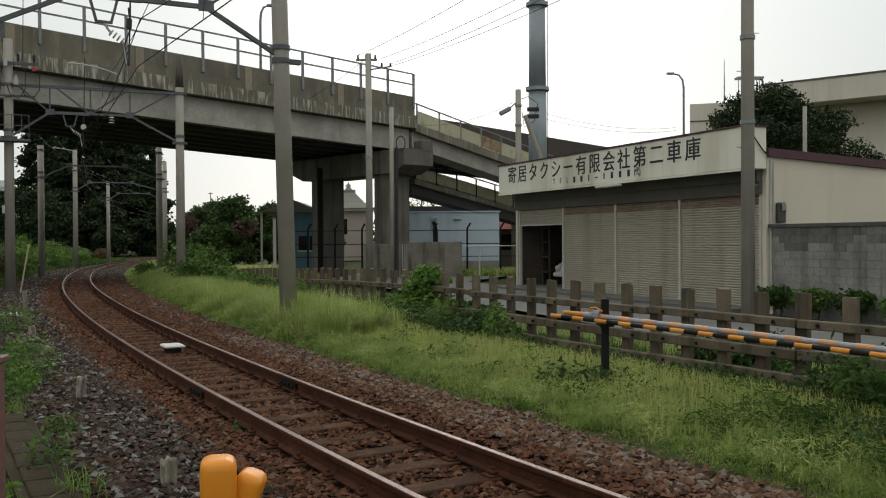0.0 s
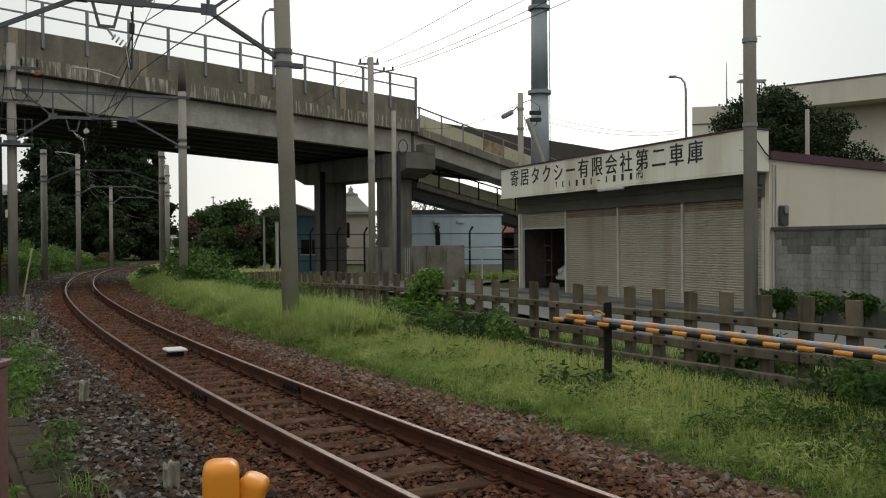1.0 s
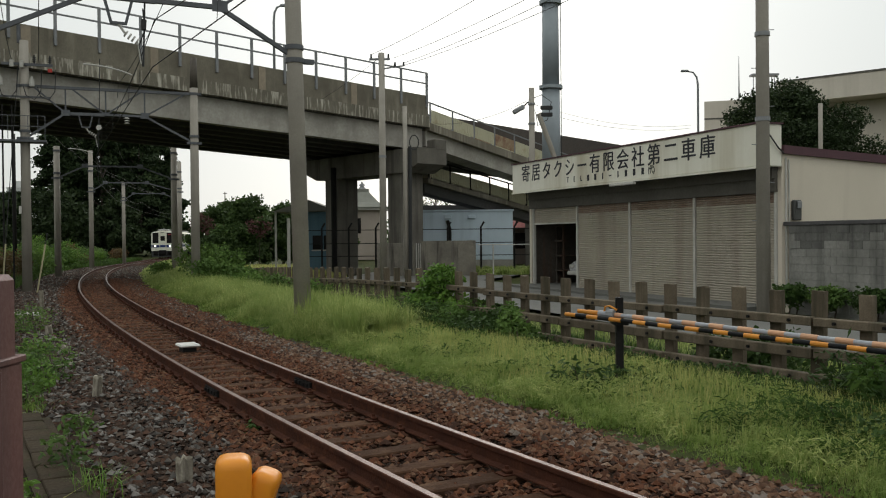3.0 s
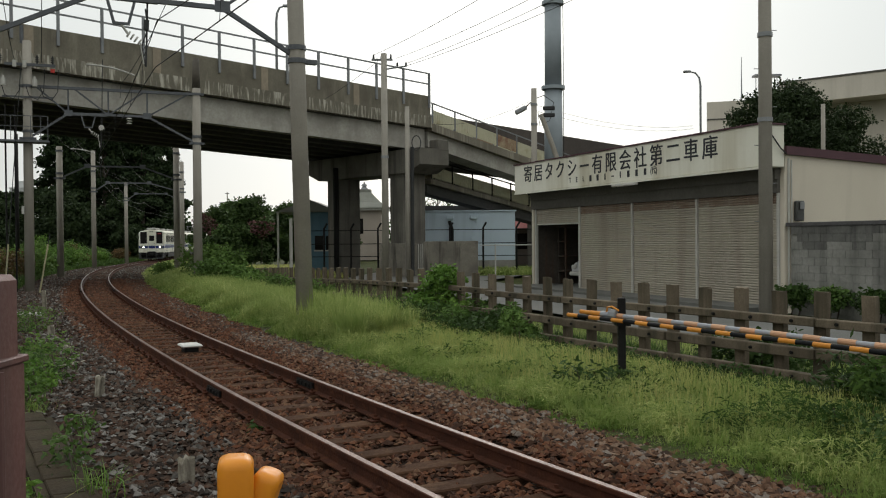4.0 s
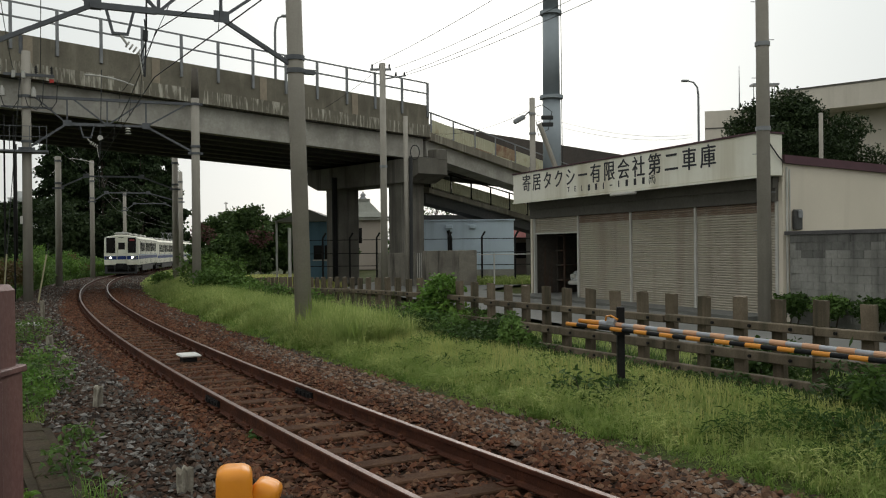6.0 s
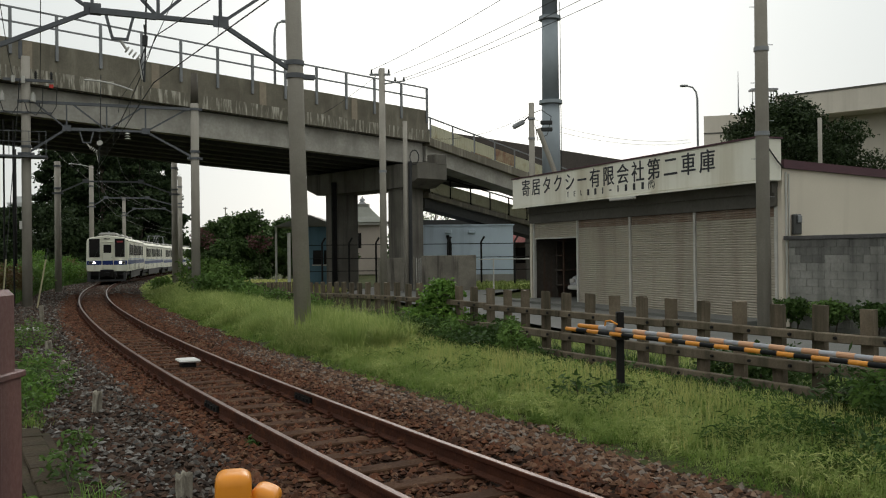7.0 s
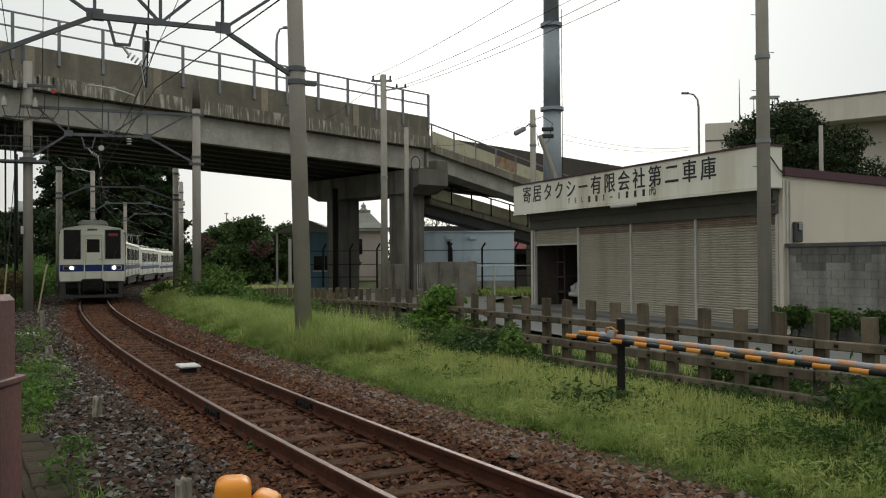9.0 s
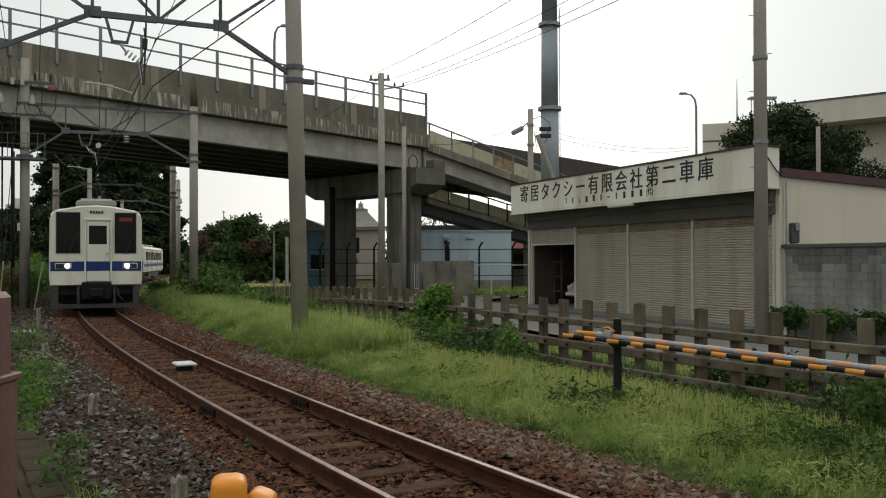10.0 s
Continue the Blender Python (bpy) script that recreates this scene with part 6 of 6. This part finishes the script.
# shrubs at the foot of the block wall
for k in range(4):
    c = GM @ Vector((-7.9 - 1.25 * k, -0.6, 0.3))
    plant("shrub", [((c.x, c.y, 0.35), (0.4, 0.4, 0.3), 700), ((c.x + 0.3, c.y + 0.2, 0.4), (0.3, 0.3, 0.22), 400)], 0.1, SHRUB if k % 2 else WEED, "dark green shrub at the foot of the block wall", "shrub", group="shrubs at the wall")
# weeds by the cabinet and in the ballast
for x, y, z, r, n, mat in ((-4.75, 10.3, 0.15, 0.24, 240, SHRUB), (-5.1, 11.2, 0.18, 0.3, 480, VINE), (-3.15, 7.6, 0.15, 0.22, 110, SHRUB), (-3.0, 7.2, 0.1, 0.2, 60, WEED), (-3.6, 8.95, 0.05, 0.16, 120, SHRUB), (-5.35, 12.05, 0.15, 0.45, 520, WEED), (-5.75, 13.2, 0.2, 0.4, 420, SHRUB), (-5.7, 12.6, 0.12, 0.22, 240, SHRUB), (-6.8, 15.0, 0.1, 0.25, 240, VINE), (-8.6, 19, 0.2, 0.5, 700, SHRUB), (-1.9, 8.9, -0.03, 0.1, 90, WEED), (-3.05, 6.3, 0.1, 0.2, 260, VINE)):
    plant("weed", [((x, y, z), (r, r, r * 0.8), n), ((x - r * 0.6, y + 0.2, z * 0.6), (r * 0.7, r * 0.7, r * 0.6), n // 2)], 0.065, mat, "green weed growing at the edge of the ballast", "weed", group="weeds in the ballast", slim=0.22)
# dry stalks before the cabinet and wild sprigs in the ballast
for k, (x, y, hh, n, mat, lab) in enumerate(((-2.72, 5.45, 0.42, 90, SEED, "dry pale grass tuft before the cabinet"), (-2.62, 6.75, 0.32, 70, VINE, "light green grass tuft in the ballast"), (-5.2, 11.6, 0.34, 110, VINE, "light green grass tuft in the ballast"), (-4.6, 10.0, 0.3, 90, EDGE_GRASS, "light green grass tuft in the ballast"))):
    b = np.stack([x + rng.normal(0, 0.1, n), y + rng.normal(0, 0.14, n), np.full(n, -0.1)], 1)
    blades("grass_tuft", b, hh * rng.uniform(0.5, 1.2, n), np.full(n, 0.005), mat, lab)
# thicket left of the track
for k in range(44):
    s = 24 + 1.9 * k + rnd.uniform(-1, 1)
    o = (-4.6 if s < 45 else -3.4) - rnd.uniform(0.2, 5.0)
    c = on_line(s, o)
    h = rnd.uniform(0.35, 0.9) * (1 + max(0, -o - 6) * 0.2)
    mat = (SHRUB, VINE, VINE, RUSTY_WEED, SHRUB)[k % 5]
    cl = [((c.x + rnd.uniform(-0.8, 0.8), c.y + rnd.uniform(-0.8, 0.8), h * rnd.uniform(0.6, 1.2)), (rnd.uniform(0.6, 1.1), rnd.uniform(0.6, 1.1), h), 550) for j in range(3)]
    plant("shrub", cl, 0.14, mat, "rusty dry weeds beside the far track" if k % 5 == 3 else "wild green weeds beside the far track", "shrub", group="thicket beside the track")


def tree(name, x, y, h, spread, z_low, leaf, n, mat, label, conifer=False, trunk_r=0.3, seed=1):
    """Tapered trunk, limbs and a crown of single leaves in clumps."""
    r = random.Random(seed)
    g = group_of(name, label=label, category="tree")
    bm = bmesh.new()
    tube(bm, [(x, y, -0.3), (x + 0.1, y, h * 0.35), (x - 0.1, y + 0.1, h * 0.7), (x, y, h * 0.96)], trunk_r, 9, 0.04)
    clumps = []
    m = 46 if conifer else 30
    for k in range(m):
        f = (k + 0.5) / m
        z = z_low + (h - z_low) * f
        a = k * 2.4 + r.uniform(-0.4, 0.4)
        if conifer:
            reach = spread * (1 - f) ** 0.5 * r.uniform(0.35, 1.08) + 0.3
            size = spread * (0.42 - 0.16 * f) * r.uniform(0.7, 1.2)
            c = (x + math.cos(a) * reach, y + math.sin(a) * reach, z - reach * 0.12)
            clumps.append((c, (size, size, size * 0.55)))
        else:
            reach = spread * math.sin(math.pi * (0.16 + 0.78 * f)) * r.uniform(0.35, 1.0)
            size = spread * r.uniform(0.22, 0.36)
            c = (x + math.cos(a) * reach, y + math.sin(a) * reach, z)
            clumps.append((c, (size, size, size * 0.7)))
        if k % 2 == 0:
            s0 = Vector((x, y, max(1.0, z * 0.75)))
            tube(bm, [s0, s0.lerp(Vector(c), 0.5) + Vector((0, 0, 0.2)), c], trunk_r * 0.28, 5, 0.02)
    part("trunk", bm, BARK, g)
    tot = sum(c[1][0] ** 2 for c in clumps)
    quads("crown", np.concatenate([leaf_quads(in_clump(c, s, max(30, int(n * s[0] ** 2 / tot)), 0.2), leaf) for c, s in clumps]), mat, g)
    return g


for k, (x, y, h, sp) in enumerate(((-63, 150, 21, 5.8), (-56.5, 151, 22, 6.2), (-51.5, 155, 21, 5.2), (-48.5, 158, 14.5, 4.2), (-66, 165, 22, 6), (-59, 167, 24, 7.5), (-53, 170, 22, 5))):
    tree("cedar_tree", x, y, h, sp, 0.8, 0.55, 21000, CEDAR, "tall dark evergreen tree beyond the overpass", True, 0.4, seed=k + 3)
# Undergrowth takes the shade-toned leaves, so the wood darkens towards its foot.
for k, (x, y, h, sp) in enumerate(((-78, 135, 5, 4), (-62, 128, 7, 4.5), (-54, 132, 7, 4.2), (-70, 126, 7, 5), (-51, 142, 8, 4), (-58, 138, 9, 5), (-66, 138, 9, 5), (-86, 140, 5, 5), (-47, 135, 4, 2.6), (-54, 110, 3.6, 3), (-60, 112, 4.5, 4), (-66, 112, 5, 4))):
    tree("understorey_tree", x, y, h, sp, 0.4, 0.5, 6500, SHADED_LEAF, "dark leafy undergrowth tree beyond the overpass", False, 0.2, seed=k + 31)
for k, (x, y, h, sp, mat) in enumerate(((-19.5, 78, 4.4, 2.6, BROADLEAF), (-17.9, 79, 4.6, 2.6, BROADLEAF), (-16.3, 76, 5.2, 2.7, BROADLEAF), (-14.0, 80, 4.7, 2.5, BROADLEAF), (-20.3, 86, 5.2, 2.4, BROADLEAF), (-17.5, 74, 2.8, 2.2, BROADLEAF), (-11.8, 84, 4.0, 2.4, SHRUB), (-9.0, 78, 3.0, 1.8, BROADLEAF))):
    tree("garden_tree", x, y, h, sp, 0.3, 0.24, 13000, mat, "dense green garden tree behind the lawn", False, 0.14, seed=k + 51)
for x, y, z in ((-20.0, 75.6, 3.3), (-15.0, 74.4, 2.9), (-18.6, 75.2, 2.4)):
    plant("flowering_bush", [((x, y, z), (1.0, 0.5, 0.8), 420)], 0.18, BLOSSOM, "dull pink blossoms on a garden bush", "bush")
# Shade-toned leaves here too: both trees are near silhouettes against the sky.
tree("broadleaf_tree", 18.9, 50, 9.5, 4.2, 5.2, 0.15, 46000, SHADED_LEAF, "dark leafy tree behind the garage", False, 0.3, seed=77)
tree("broadleaf_tree", 22.4, 52, 7.8, 3.2, 4.8, 0.15, 20000, SHADED_LEAF, "dark leafy tree behind the garage", False, 0.25, seed=78)
tree("bare_tree", -0.6, 92, 7.6, 2.6, 3.5, 0.2, 900, BROADLEAF, "thin sparse tree behind the overpass", False, 0.12, seed=79)
# far woods along the horizon
cl = []
for k in range(70):
    a = radians(-64 + 1.9 * k + rnd.uniform(-0.6, 0.6))
    d = rnd.uniform(190, 230)
    cl.append(leaf_quads(in_clump((math.sin(a) * d, math.cos(a) * d, 1.5), (6, 6, rnd.uniform(3, 6.5)), 420, 0.3), 1.1))
tagged(quads("far_woods", np.concatenate(cl), BROADLEAF), "dark line of far woods on the horizon", "woods", kind="stuff")

# ---- sleepers, fastenings and ballast ----
bm = boxed(-1.05, 1.05, -0.11, 0.11, -0.14, 0.006, bevel=0.012)
sleeper_mesh = bpy.data.meshes.new("sleeper")
bm.to_mesh(sleeper_mesh)
bm.free()
sleeper_mesh.materials.append(SLEEPER_MAT)
bm = bmesh.new()
for a in (0.0,):
    box(bm, a - 0.16, a + 0.16, -0.07, 0.07, 0.006, 0.016)
    for d in (-0.085, 0.085):
        box(bm, a + d - 0.03, a + d + 0.03, -0.045, 0.045, 0.016, 0.045, bevel=0.008)
        tube(bm, [(a + d, 0, 0.045), (a + d, 0, 0.07)], 0.018, 6)
clip_mesh = bpy.data.meshes.new("fastening")
bm.to_mesh(clip_mesh)
bm.free()
clip_mesh.materials.append(RAIL_RUST)
for k in range(270):
    s = -9 + 0.62 * k
    m = on_line_pose(s, random.uniform(-0.03, 0.03), random.uniform(-0.012, 0.0)) @ pose(0, 0, 0, 0, 0, random.uniform(-1.2, 1.2))
    ob = new("sleeper", sleeper_mesh)
    ob.parent, ob.matrix_basis = track, m
    if s < 34:
        for side in (-0.566, 0.566):
            cl2 = new("fastening", clip_mesh)
            cl2.parent, cl2.matrix_basis = track, on_line_pose(s, side)


def bed_z(o):
    return np.interp(o, (-5.6, -4.4, -3.0, -1.7, -1.1, -0.3, 0.3, 1.1, 1.5, 2.3, 3.0), (-0.16, -0.10, -0.05, 0.0, 0.005, -0.03, -0.03, 0.005, 0.0, -0.1, -0.13))


def stones(name, s0, s1, o0, o1, n, lo, hi, mat, label):
    """Crushed stones: lopsided eight-sided lumps."""
    s, o = rng.uniform(s0, s1, n), rng.uniform(o0, o1, n)
    z = bed_z(o) + rng.uniform(-0.012, 0.022, n)
    # few stones lie on the sleepers
    z = np.where((np.abs(((s + 9) / 0.62 + 0.5) % 1 - 0.5) < 0.17) & (np.abs(o) < 0.62) & (rng.uniform(0, 1, n) < 0.66), -0.08, z)
    for side in (-0.566, 0.566):
        z = np.where(np.abs(o - side) < 0.12, -0.06, z)
    z = np.where((np.abs(o + 2.6) < 0.17) & (s < 7) & (rng.uniform(0, 1, n) < 0.85), -0.12, z)
    c = line_points(s, o, z)
    r = rng.uniform(lo, hi, n)[:, None, None]
    d = np.array([[1, 0, 0], [0, 1, 0], [-1, 0, 0], [0, -1, 0], [0, 0, 1], [0, 0, -1]], float)
    az = rng.uniform(0, 2 * math.pi, n)
    R = np.zeros((n, 3, 3))
    R[:, 0, 0], R[:, 0, 1], R[:, 1, 0], R[:, 1, 1], R[:, 2, 2] = np.cos(az), -np.sin(az), np.sin(az), np.cos(az), 1
    V = (d[None] + rng.uniform(-0.38, 0.38, (n, 6, 3))) * r * np.array([1.2, 0.85, 0.7])
    V = np.einsum("nij,nkj->nki", R, V) + c[:, None, :]
    F = np.array([[0, 1, 4], [1, 2, 4], [2, 3, 4], [3, 0, 4], [1, 0, 5], [2, 1, 5], [3, 2, 5], [0, 3, 5]])
    me = bpy.data.meshes.new(name)
    me.from_pydata(V.reshape(-1, 3).tolist(), [], (np.arange(n)[:, None, None] * 6 + F).reshape(-1, 3).tolist())
    me.materials.append(mat)
    return tagged(new(name, me), label, "ballast", kind="stuff")


stones("ballast_stones", -4, 14, -1.25, 1.5, 21000, 0.018, 0.044, STONE_RUST, "rust-brown crushed stone between the rails")
stones("ballast_stones", -4, 14, -4.9, -1.1, 27000, 0.017, 0.046, STONE, "grey and brown crushed stone beside the track")
stones("ballast_stones", -4, 14, 1.3, 3.0, 13000, 0.018, 0.046, STONE_EDGE, "brown crushed stone along the grass edge")
stones("ballast_stones", 14, 46, -1.3, 2.4, 20000, 0.03, 0.055, STONE_RUST, "rust-brown crushed stone between the far rails")
stones("ballast_stones", 14, 46, -4.8, -1.1, 13000, 0.03, 0.055, STONE, "grey and brown crushed stone beside the far track")
stones("ballast_stones", 10, 46, 1.3, 2.6, 5000, 0.03, 0.05, STONE, "grey crushed stone along the grass edge")

stones("ballast_stones", 46, 80, -4.2, 2.6, 11000, 0.04, 0.07, STONE, "grey and brown crushed stone beside the far track")
stones("ballast_stones", -11, -4, -4.9, 3.0, 9000, 0.025, 0.06, STONE, "grey and brown crushed stone beside the crossing")

# ---- block wall stones, last because there are many ----
block = bpy.data.meshes.new("block")
bm = boxed(-0.198, 0.198, -0.0, 0.039, -0.0985, 0.0985, bevel=0.004)
bm.to_mesh(block)
bm.free()
block.materials.append(BLOCK_MAT)
block_dark = block.copy()
block_dark.materials.clear()
block_dark.materials.append(BLOCK_DARK)
for row in range(11):
    for k in range(17):
        ob = new("block", block if random.random() > 0.4 * max(0, row - 7) else block_dark)
        ob.parent = wall
        ob.matrix_basis = Matrix.Translation((-7.47 - 0.4 * k - (0.2 if row % 2 else 0), random.uniform(-0.002, 0.002), 0.0 + 0.2 * row))
motions()
